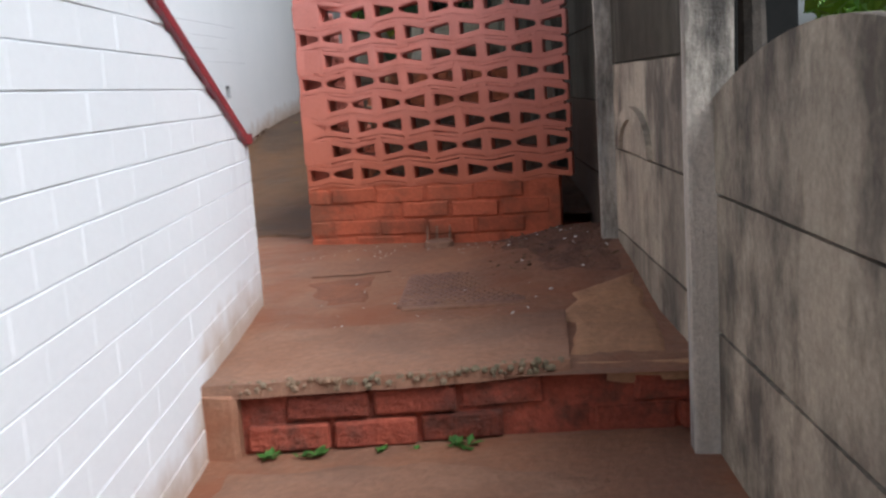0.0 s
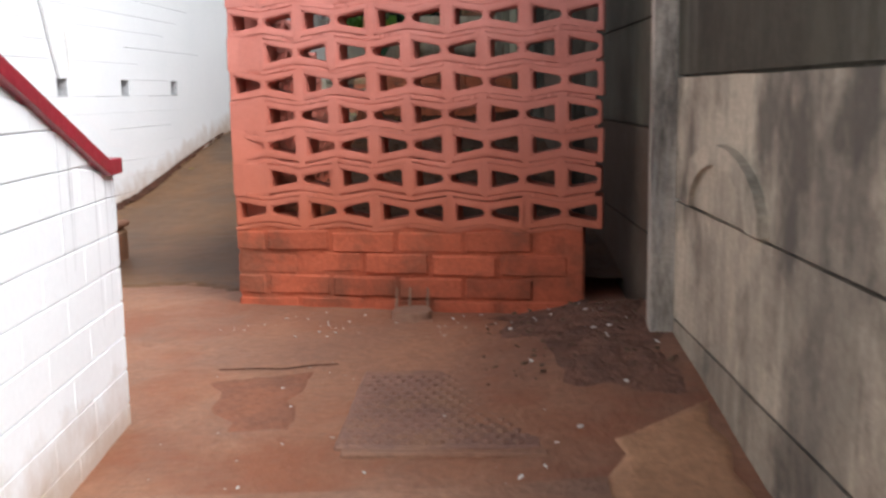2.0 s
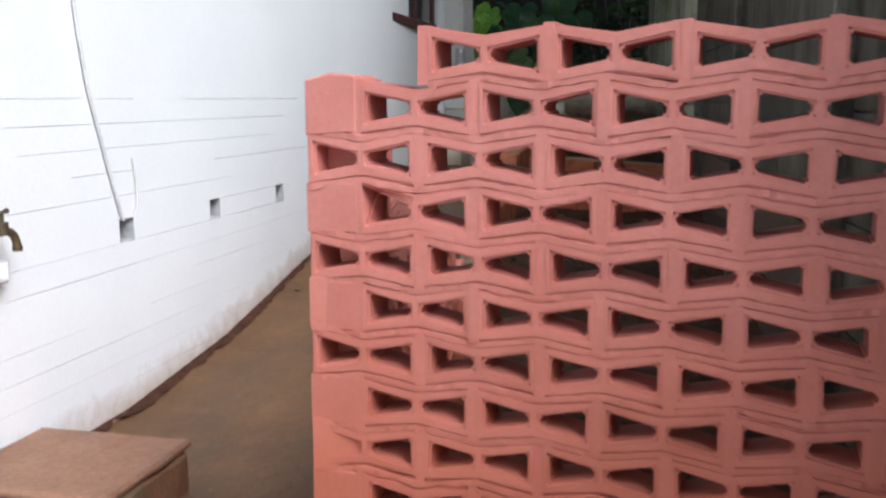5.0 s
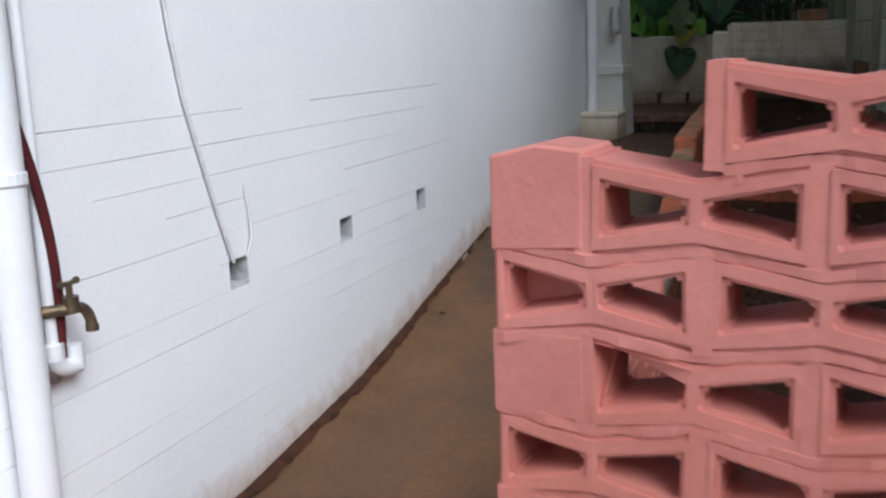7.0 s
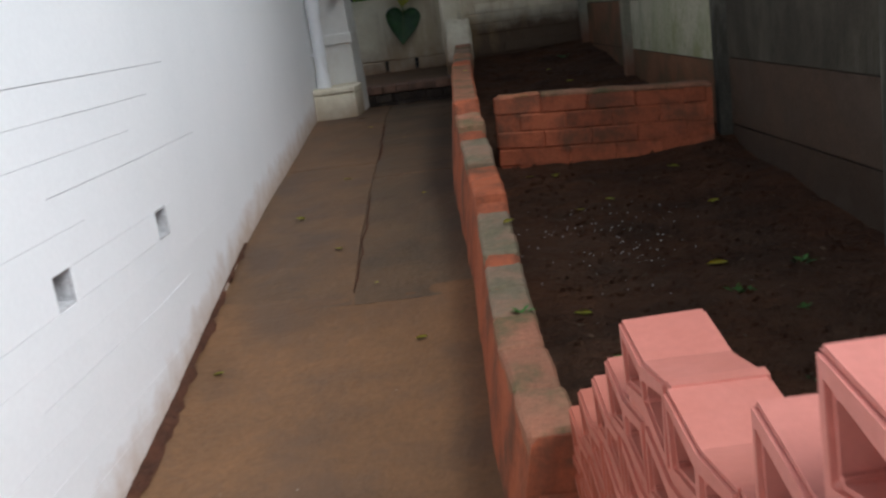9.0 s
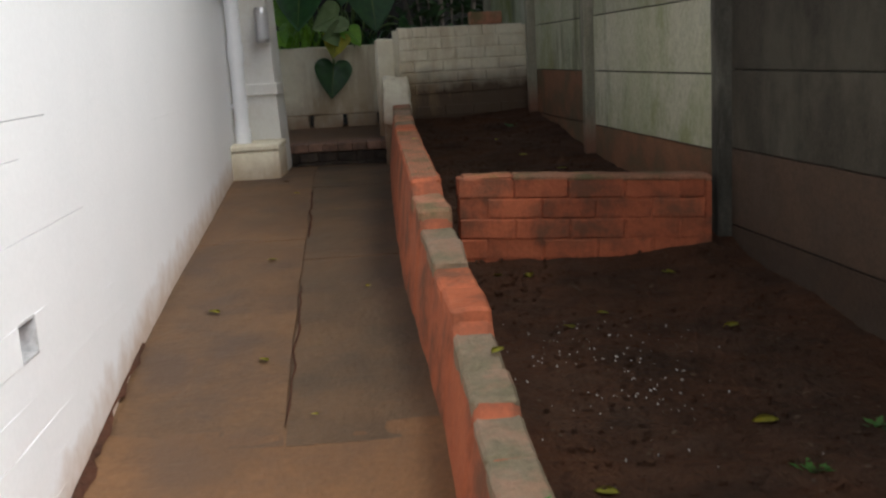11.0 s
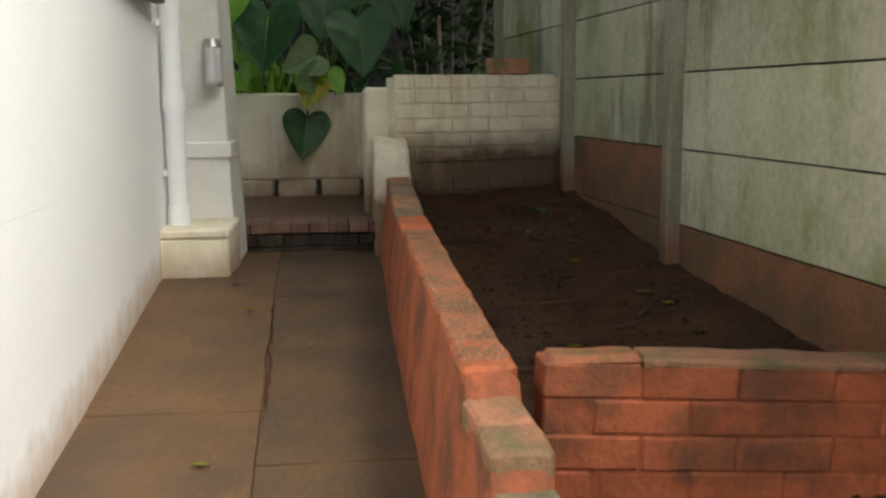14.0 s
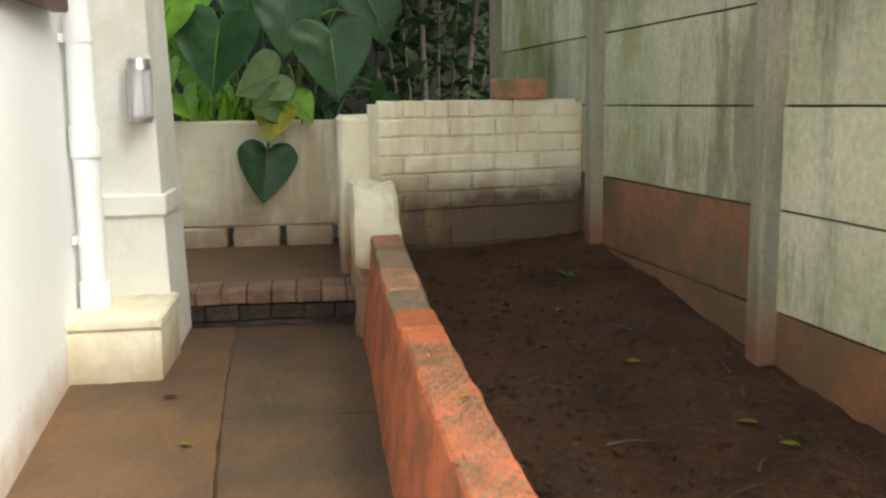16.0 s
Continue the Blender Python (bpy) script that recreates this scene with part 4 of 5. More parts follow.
for k, y in enumerate(POSTS):
    g = STEPS[k]
    far = y > 8.5
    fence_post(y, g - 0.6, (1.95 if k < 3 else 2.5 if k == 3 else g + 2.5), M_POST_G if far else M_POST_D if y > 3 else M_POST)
    if k + 1 < len(POSTS):
        y1 = POSTS[k + 1]
        base, ph, rows = BAYS[k]
        bm = bmesh.new()
        prism(bm, [(fence_x(y) + 0.046, y), (fence_x(y1) + 0.046, y1), (fence_x(y1) + 0.06, y1), (fence_x(y) + 0.06, y)], base, base + ph * rows - (0.14 if k < 2 else 0.02))
        part("panel_tongues", bm, M_FENCE_D, fence)
        for i in range(rows):
            z0 = base + i * ph
            top = i == rows - 1
            if y >= 7.5:
                mat = M_FENCE_R if i < (3 if y > 10 else 2) else M_FENCE_G
            else:
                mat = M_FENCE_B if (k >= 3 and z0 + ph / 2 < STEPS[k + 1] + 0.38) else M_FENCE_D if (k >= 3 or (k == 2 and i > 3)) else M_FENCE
            fence_panel(y + 0.02, y1 - 0.02, z0, z0 + ph - (0.115 if top and k < 2 else 0), mat, arch=0.145 if (top and k < 2) else None, seed=k * 9 + i, motif=(k == 2 and i == 3))

# ---- pier, downpipe and pedestal at the far end of the house wall ----
def px(y, off=0.0):
    return house_x(y) + off


ped = holder("pedestal", -2.09, 10.7, 1.3, "cream painted brick pedestal at the foot of the pier", "pedestal")
bm = slabbed(-0.12, 0.315, 0.0, 0.46, -0.02, 0.205, 0.07, 0.004, 0.01, 3)
part("body", bm, M_CREAM, ped, above=lambda co: co.z + 0.15)
bm = slabbed(-0.12, 0.322, -0.008, 0.47, 0.205, 0.25, 0.07, 0.004, 0.01, 5)
part("capping", bm, M_CREAM, ped, above=lambda co: co.z + 0.1)

pier = holder("pier", -2.09, 11.13, 1.3, "white painted pier with a battered side and a projecting band", "pier", kind="structure")
bm = bmesh.new()
w0, w1 = 0.30, 0.22
vs = [bm.verts.new(v) for v in ((-0.2, 0, 0), (w0, 0, 0), (w0, 0.5, 0), (-0.2, 0.5, 0), (-0.2, 0, 2.4), (w1, 0, 2.4), (w1, 0.5, 2.4), (-0.2, 0.5, 2.4))]
for f4 in ((3, 2, 1, 0), (4, 5, 6, 7), (0, 1, 5, 4), (1, 2, 6, 5), (2, 3, 7, 6), (3, 0, 4, 7)):
    bm.faces.new([vs[i] for i in f4])
bevel(bm, 0.01, 2)
part("shaft", bm, M_WHITE2, pier)
bm = slabbed(-0.1, 0.295, -0.02, 0.3, 0.56, 0.64, 0.08, 0.002, 0.005, 8)
part("band", bm, M_WHITE2, pier)

pipe = holder("downpipe", -2.03, 10.9, 1.55, "white plastic downpipe standing on the pedestal", "pipe")
bm = bmesh.new()
tube(bm, [(0, 0, 0.0), (0, 0, 2.2)], 0.047, 20)
part("tube", bm, M_PIPE, pipe, smooth=True)
bm = bmesh.new()
tube(bm, [(0, 0, 0), (0, 0, 0.1)], 0.056, 20)
part("collar", bm, M_PIPE, pipe, smooth=True)
bm = bmesh.new()
tube(bm, [(0, 0, 0.55), (0, 0, 0.66)], 0.055, 20)
part("collar", bm, M_PIPE, pipe, smooth=True)
for z in (0.24, 0.95, 1.5):
    bm = bmesh.new()
    tube(bm, [(0, 0, z), (0, 0, z + 0.03)], 0.052, 20)
    box(bm, -0.12, -0.03, 0.0, 0.02, z + 0.004, z + 0.026)
    box(bm, -0.062, -0.046, -0.03, 0.03, z, z + 0.03)
    part("bracket", bm, M_PIPE, pipe)

lampob = holder("wall_lamp", -1.86, 11.06, 2.29, "small bulkhead lamp with clear glass on the pier", "lamp")
bm = bmesh.new()
tube(bm, [(0, 0, 0.12), (0, 0, 0.16)], 0.05, 16, taper=0.8)
part("cap", bm, M_STEEL, lampob, smooth=True)
bm = bmesh.new()
tube(bm, [(0, 0, -0.05), (0, 0, -0.03), (0, 0, 0.12)], 0.044, 16)
part("glass", bm, M_GLASS, lampob, smooth=True)
bm = bmesh.new()
tube(bm, [(0, 0, -0.075), (0, 0, -0.05)], 0.042, 16, taper=1.15)
for a in range(6):
    c, s = 0.047 * math.cos(a * math.pi / 3), 0.047 * math.sin(a * math.pi / 3)
    tube(bm, [(c, s, -0.06), (c, s, 0.13)], 0.0025, 5)
part("cage", bm, M_STEEL, lampob)
bm = bmesh.new()
box(bm, -0.03, 0.03, 0.03, 0.075, -0.02, 0.1)
part("mount", bm, M_STEEL, lampob)

# window frame high on the house wall
win = holder("window_1", house_x(9.9), 9.3, 2.66, "maroon framed window high on the white wall", "window", kind="structure")
bm = bmesh.new()
box(bm, -0.02, 0.035, -0.1, 1.45, -0.07, 0.0)
bevel(bm, 0.006)
part("sill", bm, M_MAROON, win)
for y0 in (-0.02, 0.68, 1.34):
    bm = bmesh.new()
    box(bm, -0.02, 0.02, y0, y0 + 0.06, 0.0, 0.95)
    part("frame", bm, M_MAROON, win)
bm = bmesh.new()
box(bm, -0.01, 0.004, 0.0, 1.38, 0.0, 0.95)
part("pane", bm, M_WGLASS, win)

# ---- brick step and planter at the end ----
step2 = structure(holder("rear_step", -1.86, 11.62, 1.32, "dark brick step with worn tile edge at the passage end", "step"), "dark brick step with worn tile edge at the passage end", "step")
bm = bmesh.new()
prism(bm, [(-0.1, 0.06), (0.86, 0.06), (0.86, 1.2), (-0.1, 1.2)], -0.1, [0.125, 0.125, 0.2, 0.2])
part("tread", bm, M_PAVE, step2)
RB = [brick_mesh(0.136, 0.09, 0.068, s, 0.005, 0.05) for s in (2.0, 6.0)]
for k in range(6):
    ob = link("brick", RB[k % 2], M_DARKBRICK, step2)
    ob.matrix_local = pose(0.055 + 0.145 * k, 0.062 + random.uniform(-0.006, 0.006), -0.002, 0, random.uniform(-1, 1), random.uniform(-2, 2))
bm = slabbed(-0.02, 0.82, 0.012, 0.1, -0.09, -0.006, 0.05, 0.007, 0.01, 3)
part("foot_course", bm, M_DARKBRICK, step2, "near-black brick")
bm = bmesh.new()
box(bm, -0.02, 0.82, 0.045, 0.1, -0.09, 0.075)
part("mortar", bm, M_DARKBRICK, step2)
TB = plain_brick(0.108, 0.222, 0.062, 3, 0.006, 0.003)
for k in range(8):
    ob = link("brick", TB, M_TILE, step2)
    ob.matrix_local = pose(0.03 + 0.112 * k, 0.125, 0.077, random.uniform(-1, 1) + 2, random.uniform(-1, 1), random.uniform(-1, 1))
planter = holder("planter_wall", -1.9, 12.66, 1.37, "cream painted planter wall with weep holes and water stains", "planter")
bm = slabbed(-0.3, 0.80, 0.0, 0.12, 0.245, 0.82, 0.06, 0.006, 0.015, 2)
part("face", bm, M_CREAM, planter, above=lambda co: co.z - 0.06)
for a, b in ((-0.3, 0.18), (0.215, 0.46), (0.50, 0.76)):
    bm = slabbed(a, b, 0.001, 0.12, -0.05, 0.25, 0.06, 0.008, 0.012, a)
    part("base", bm, M_CREAM, planter, above=lambda co: co.z - 0.06)
bm = bmesh.new()
box(bm, -0.3, 0.9, 0.11, 1.2, 0.3, 0.72)
part("soil", bm, M_SOIL, planter)

cheek = holder("planter_side_wall", 0, 0, 0, "cream weathered wall beside the rear step, stepping down", "wall")
bm = slabbed(-1.065, -0.87, 11.3, 12.05, 1.2, 1.92, 0.05, 0.020, 0.02, 1)
for v in bm.verts:
    if v.co.z > 1.5:
        v.co.z -= 0.30 * max(0, (11.62 - v.co.y) / 0.32) * (v.co.z - 1.5) / 0.4
part("lower_wall", bm, M_CREAM, cheek, above=lambda co: co.z - 1.5)
bm = slabbed(-1.115, -0.935, 11.95, 12.8, 1.2, 2.215, 0.07, 0.008, 0.02, 5)
part("upper_wall", bm, M_CREAM, cheek, above=lambda co: co.z - 1.5)

white = holder("white_brick_wall", -0.93, 11.78, 0, "cream painted brick retaining wall with cracked mortar", "wall", rz=14)
bm = bmesh.new()
box(bm, 0.004, 1.055, 0.008, 0.2, 1.3, 2.27)
part("mortar", bm, M_CREAM_S, white, above=lambda co: co.z - 1.80)
WB = [plain_brick(0.222, 0.05, 0.078, s, 0.006, 0.004) for s in (1, 2, 3)]
WBH = [plain_brick(0.108, 0.05, 0.078, s, 0.006, 0.004) for s in (4, 6)]
for me in WB + WBH:
    at = me.attributes.new("above", "FLOAT", "POINT")
    at.data.foreach_set("value", [0.5] * len(me.vertices))
for r in range(8):
    z = 2.205 - r * 0.086
    if r == 0:
        cuts = [(0.055 + 0.113 * i, WBH[i % 2]) for i in range(9)]
    else:
        cuts = [(0.11 + (0.116 if r % 2 else 0) + 0.232 * i, WB[(i + r) % 3]) for i in range(4)]
        cuts.append((0.055, WBH[0]) if r % 2 else (1.0, WBH[0]))
    for x, me in cuts:
        if r > 5 and random.random() < 0.3:
            continue
        m2 = me.copy()
        m2.attributes["above"].data.foreach_set("value", [z - 1.80 + v.co.z for v in me.vertices])
        ob = link("brick", m2, M_CREAM_S, white)
        ob.matrix_local = pose(x, 0.022 + random.uniform(-0.0015, 0.005), z, 0, random.uniform(-1.4, 1.4), random.uniform(-1.0, 1.0))
loose = holder("loose_brick", -0.24, 11.99, 2.285, "single loose orange brick lying on the wall top", "brick", rz=8)
bm = slabbed(-0.125, 0.125, -0.055, 0.055, 0, 0.095, 0.05, 0.003, 0.008, 3)
part("body", bm, M_ORANGE_TOP, loose)

# ---- plants ----
def heart_leaf(size, mat, parent, m, droop=0.25, fold=0.18, name="leaf", label=""):
    """A heart-shaped leaf: tip at -z, stalk joint at the origin, blade in x/z, facing -y."""
    bm = bmesh.new()
    rows, cols = 12, 16
    grid = []
    for i in range(rows + 1):
        row = []
        for j in range(cols + 1):
            u = math.sin(0.985 * math.pi / 2 * (-1 + 2 * j / cols))
            c = abs(u)
            top = 0.27 * math.sqrt(max(0.0, 1 - ((c - 0.48) / 0.52) ** 2)) + 0.02 * (1 - c)
            low = -0.82 * (1 - c) ** 0.62
            z = top + (low - top) * i / rows
            v = (0.29 - z) / 1.11
            y = -fold * c * 0.46 + droop * v * v * 0.6 + 0.016 * math.cos(c * 3 - z * 20) * c + 0.02 * math.sin(u * 6 + z * 5) * c
            row.append(bm.verts.new((u * 0.53 * size, y * size, z * size)))
        grid.append(row)
    for a, b in zip(grid, grid[1:]):
        for j in range(cols):
            bm.faces.new((a[j], a[j + 1], b[j + 1], b[j]))
    bmesh.ops.solidify(bm, geom=bm.faces[:], thickness=0.0012)
    ob = part(name, bm, mat, parent, label, smooth=True)
    ob.matrix_local = m
    bm = bmesh.new()
    tube(bm, [(0, -0.004 * size / 0.3, -0.02 * size), (0, 0.0, -0.35 * size), (0, droop * 0.5 * size * 0.6 - 0.004, -0.75 * size)], 0.006 * size / 0.3, 5, taper=0.3)
    part("midrib", bm, M_STEM, ob, "pale leaf midrib")
    return ob


plant = holder("elephant_ear_plant", -1.45, 12.95, 2.12, "large elephant-ear plant with glossy heart-shaped leaves in the planter", "plant")
LEAVES = [
    # x, y, z (joint), size, pitch, turn, lean, material
    (-0.26, -0.36, 0.55, 0.43, 6, -8, 4, M_LEAF), (0.32, -0.38, 0.50, 0.42, 8, 10, -3, M_LEAF),
    (-0.03, -0.40, -0.12, 0.30, 2, 8, 8, M_LEAF), (-0.45, -0.05, 0.62, 0.34, 20, -25, 12, M_LEAF_L),
    (-0.40, 0.05, 0.38, 0.30, 25, -20, -20, M_LEAF_L), (0.10, 0.0, 0.72, 0.40, 12, 5, 8, M_LEAF),
    (0.55, 0.1, 0.75, 0.36, 15, 20, -12, M_LEAF), (-0.12, 0.2, 0.85, 0.42, 10, -15, 0, M_LEAF),
    (-0.50, 0.15, 0.85, 0.36, 18, -35, 20, M_LEAF_L), (0.32, 0.25, 0.95, 0.4, 10, 15, 6, M_LEAF),
    (-0.35, 0.3, 0.25, 0.25, 30, -10, 30, M_LEAF_L), (-0.50, -0.34, 0.66, 0.27, 14, -20, 14, M_LEAF_L), (-0.53, -0.36, 0.34, 0.20, 20, -30, -20, M_LEAF_L), (0.62, -0.12, 0.20, 0.2, 12, 20, 40, M_LEAF),
]
for x, y, z, size, pitch, turn, lean, mat in LEAVES:
    heart_leaf(size, mat, plant, pose(x, y, z, -pitch - 14, lean, turn))
    bm = bmesh.new()
    root = (x * 0.35, 0.12 + 0.1 * abs(x), -0.12)
    tube(bm, bez(root, (x * 0.5, y + 0.12, z + 0.16), (x, y + 0.004, z)), 0.010, 6, taper=0.6)
    part("stalk", bm, M_STEM, plant)
for x, y, z, size, pitch, turn, lean, mat in ((0.02, -0.46, 0.30, 0.27, 5, -10, 62, M_LEAF_P), (0.04, -0.47, 0.16, 0.22, 10, 10, 78, M_LEAF_P), (0.02, -0.48, 0.12, 0.22, 8, 0, 14, M_LEAF_Y), (0.13, -0.43, 0.17, 0.18, 10, 30, -25, M_LEAF_L), (-0.5, -0.3, 0.42, 0.24, 10, -20, 15, M_LEAF_L), (-0.46, -0.32, 0.2, 0.2, 15, -10, -30, M_LEAF_L), (-0.42, -0.2, 0.72, 0.3, 10, -20, 10, M_LEAF_L)):
    heart_leaf(size, mat, plant, pose(x, y, z, -pitch - 30, lean, turn), fold=0.3)
for p0, p1, p2 in (((0.1, 0.1, -0.1), (0.05, -0.2, 0.75), (0.16, -0.36, 0.05)), ((0.2, 0.1, -0.1), (0.35, -0.2, 0.5), (0.62, -0.12, 0.20)), ((0.02, -0.34, 0.34), (-0.02, -0.40, 0.1), (-0.03, -0.40, -0.12)), ((-0.1, 0.1, -0.1), (0.2, 0.0, 0.9), (0.5, -0.2, 0.6))):
    bm = bmesh.new()
    tube(bm, bez(p0, p1, p2, 14), 0.007, 6, taper=0.7)
    part("stalk", bm, M_STEM, plant)


def blade_clump(name, x, y, z, n, length, spread, mat, label, category, width=0.018):
    bm = bmesh.new()
    for i in range(n):
        a = random.uniform(0, 2 * math.pi)
        l = length * random.uniform(0.5, 1.0)
        ox, oy = random.uniform(-spread, spread), random.uniform(-spread * 0.6, spread * 0.6)
        dx, dy = math.cos(a) * 0.45 * l, math.sin(a) * 0.45 * l
        pts = bez((ox, oy, 0), (ox + dx * 0.35, oy + dy * 0.35, l * 0.85), (ox + dx, oy + dy, l * 0.75), 5)
        prev = None
        for k, p in enumerate(pts):
            w = width * (1 - k / 5.2)
            sx, sy = -math.sin(a) * w, math.cos(a) * w
            cur = (bm.verts.new((p.x - sx, p.y - sy, p.z)), bm.verts.new((p.x + sx, p.y + sy, p.z)))
            if prev:
                bm.faces.new((prev[0], prev[1], cur[1], cur[0]))
            prev = cur
    ob = finish(name, bm, mat, smooth=True)
    ob.location = (x, y, z)
    return tagged(ob, label, category, kind="stuff")


blade_clump("strap_leaf_clump", -1.75, 12.95, 2.1, 90, 0.42, 0.25, M_LEAF_L, "clump of bright strap leaves in the planter", "plant")
blade_clump("strap_leaf_clump", -1.4, 13.0, 2.1, 60, 0.32, 0.3, M_LEAF, "clump of dark strap leaves in the planter", "plant")


def leafy(name, cx, cy, cz, rx, ry, rz, n, size, mat, label, category, seed):
    rnd = random.Random(seed)
    verts, faces = [], []
    for i in range(n):
        while True:
            p = Vector((rnd.uniform(-1, 1), rnd.uniform(-1, 1), rnd.uniform(-1, 1)))
            if 0.3 < p.length < 1 and noise.noise(p * 2.3 + Vector((seed, 0, 0))) > -0.15:
                break
        c = Vector((cx + p.x * rx, cy + p.y * ry, cz + p.z * rz))
        q = Euler((rnd.uniform(-1.2, 1.2), rnd.uniform(-1.2, 1.2), rnd.uniform(0, 6.3))).to_matrix()
        s = size * rnd.uniform(0.5, 1.2)
        k = len(verts)
        for v in ((0, -s, 0), (s * 0.42, 0, s * 0.12), (0, s, -s * 0.1), (-s * 0.42, 0, s * 0.12)):
            verts.append(c + q @ Vector(v))
        faces.append((k, k + 1, k + 2, k + 3))
    me = bpy.data.meshes.new(name)
    me.from_pydata(verts, [], faces)
    ob = link(name, me, mat)
    return tagged(ob, label, category, kind="stuff")


rear_tree = holder("shade_tree", -0.4, 14.2, 1.6, "dark bushy tree behind the planter", "tree")
for k in range(9):
    bm = bmesh.new()
    x = -0.5 + 0.14 * k
    tube(bm, bez((x * 0.5, 0.0, 0), (x * 0.8, 0.1, 1.4), (x * 2.2, random.uniform(-0.3, 0.5), 3.4 + random.uniform(-0.5, 0.5)), 10), 0.03 if k % 3 == 0 else 0.013, 7, taper=0.4)
    part("limb", bm, M_BARK, rear_tree)


def crown(parent, cx, cy, cz, rx, ry, rz, n, size, mat, seed):
    ob = leafy("crown", cx, cy, cz, rx, ry, rz, n, size, mat, "", "", seed)
    ob.parent = parent
    del ob["kind"]
    return ob


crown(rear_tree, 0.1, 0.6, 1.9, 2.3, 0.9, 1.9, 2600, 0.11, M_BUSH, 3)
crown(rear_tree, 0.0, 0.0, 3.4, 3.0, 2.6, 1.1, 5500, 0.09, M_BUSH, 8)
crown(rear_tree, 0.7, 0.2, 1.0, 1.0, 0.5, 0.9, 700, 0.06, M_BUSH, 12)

hedge = holder("hedge", 3.2, 0.5, 0.0, "leafy green hedge beyond the fence", "hedge")
crown(hedge, -0.75, 1.0, 1.75, 0.9, 2.8, 0.75, 9000, 0.06, M_LEAF_L, 21)
bm = bmesh.new()
for k in range(7):
    y = -1.6 + 0.7 * k
    tube(bm, [(-1.0, y, 0), (-1.0, y + 0.1, 1.1), (-0.8, y, 2.1)], 0.03, 6, taper=0.5)
part("stems", bm, M_BARK, hedge)
# Unseen tree, added so its crowns keep sun off the bed and far passage
bigtree = holder("overhanging_tree", 2.6, 8.6, 1.0, "unseen tree added beyond the fence to shade the bed and far passage", "tree")
bm = bmesh.new()
tube(bm, bez((0, 0, -0.9), (0.1, 0, 2), (-0.2, 0.2, 4.2), 10), 0.16, 10, taper=0.5)
part("trunk", bm, M_BARK, bigtree)
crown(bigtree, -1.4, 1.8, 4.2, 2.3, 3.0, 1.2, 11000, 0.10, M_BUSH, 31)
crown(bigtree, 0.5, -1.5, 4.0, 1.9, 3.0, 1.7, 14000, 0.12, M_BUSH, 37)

# ---- eaves, roof, gable end and closing walls ----
bm = bmesh.new()
box(bm, -6.0, -1.7, -6, 11.6, 3.6, 3.68)
structure(finish("ceiling_eaves", bm, M_EAVES), "boarded eaves under the house roof", "eaves")
bm = bmesh.new()
prism(bm, [(-6, -6.2), (-1.68, -6.2), (-1.68, 11.8), (-6, 11.8)], [5.2, 3.72, 3.72, 5.2], [5.26, 3.78, 3.78, 5.26])
structure(finish("roof", bm, M_ROOF), "pitched roof over the house", "roof")
bm = bmesh.new()
box(bm, -6.0, -2.0, 11.5, 11.75, 0.2, 3.6)
structure(finish("wall_north", bm, M_WHITE2), "plain end wall of the house", "wall")
bm = bmesh.new()
box(bm, -6, 4, -6.3, -6.0, 0, 2.2)
structure(finish("wall_south", bm, M_WHITE2), "plain wall closing the yard behind", "wall")
# Added backdrop, its black colour standing for the deep shade behind the trees
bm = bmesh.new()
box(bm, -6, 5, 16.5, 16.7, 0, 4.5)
structure(finish("wall_rear", bm, M_DARK), "near-black backdrop added for the deep shade behind the trees", "wall")

# ---- pipes, tap and cable on the house wall ----
HX = -1.9
wp = holder("waste_pipe", HX + 0.055, 3.86, 0.62, "white painted vertical pipe on the house wall", "pipe")
bm = bmesh.new()
tube(bm, [(0, 0, 0), (0, 0, 2.98)], 0.045, 18)
part("tube", bm, M_PIPE, wp, smooth=True)
for z in (0.35, 1.25, 2.3):
    bm = bmesh.new()
    tube(bm, [(0, 0, z), (0, 0, z + 0.025)], 0.05, 18)
    box(bm, -0.06, -0.02, -0.07, 0.07, z + 0.002, z + 0.022)
    part("bracket", bm, M_PIPE, wp)
sp = holder("supply_pipe", HX + 0.03, 3.975, 1.40, "thin galvanised water pipe with an elbow fitting", "pipe")
bm = bmesh.new()
tube(bm, [(0, 0, 0.02), (0, 0, 0.8), (0, 0, 2.1)], 0.014, 12)
part("tube", bm, M_PIPE, sp, smooth=True)
bm = bmesh.new()
tube(bm, bez((0, 0, 0.05), (0, 0, -0.01), (0, 0.075, 0.0), 8), 0.022, 12)
tube(bm, [(0, 0.07, -0.01), (0, 0.07, 0.05)], 0.022, 12)
tube(bm, [(0, 0, 0.03), (0, 0, 0.07)], 0.026, 6)
part("elbow", bm, M_PIPE, sp, "white elbow fitting", smooth=True)
bm = bmesh.new()
tube(bm, [(-0.03, 0.0, 0.0), (0.0, 0.0, 0.0)], 0.03, 10)
part("wall_flange", bm, M_STEEL, sp)
hose = holder("water_hose", HX + 0.03, 4.02, 1.43, "dark maroon hose running up the wall beside the tap", "hose")
bm = bmesh.new()
tube(bm, [Vector((0.02 * math.sin(k * 0.2), -0.02 - 0.085 * (k / 16) ** 2, 0.63 * k / 16)) for k in range(17)] + [Vector((0, -0.17, 1.1)), Vector((0, -0.2, 1.9))], 0.0125, 10)
part("hose_tube", bm, M_HOSE, hose, smooth=True)
tapob = holder("brass_tap", HX + 0.05, 4.005, 1.553, "tarnished brass garden tap on the white wall", "tap")
bm = bmesh.new()
tube(bm, [(-0.02, -0.055, 0.0), (0.0, -0.03, 0.0), (0.02, 0.0, 0.0)], 0.015, 12)
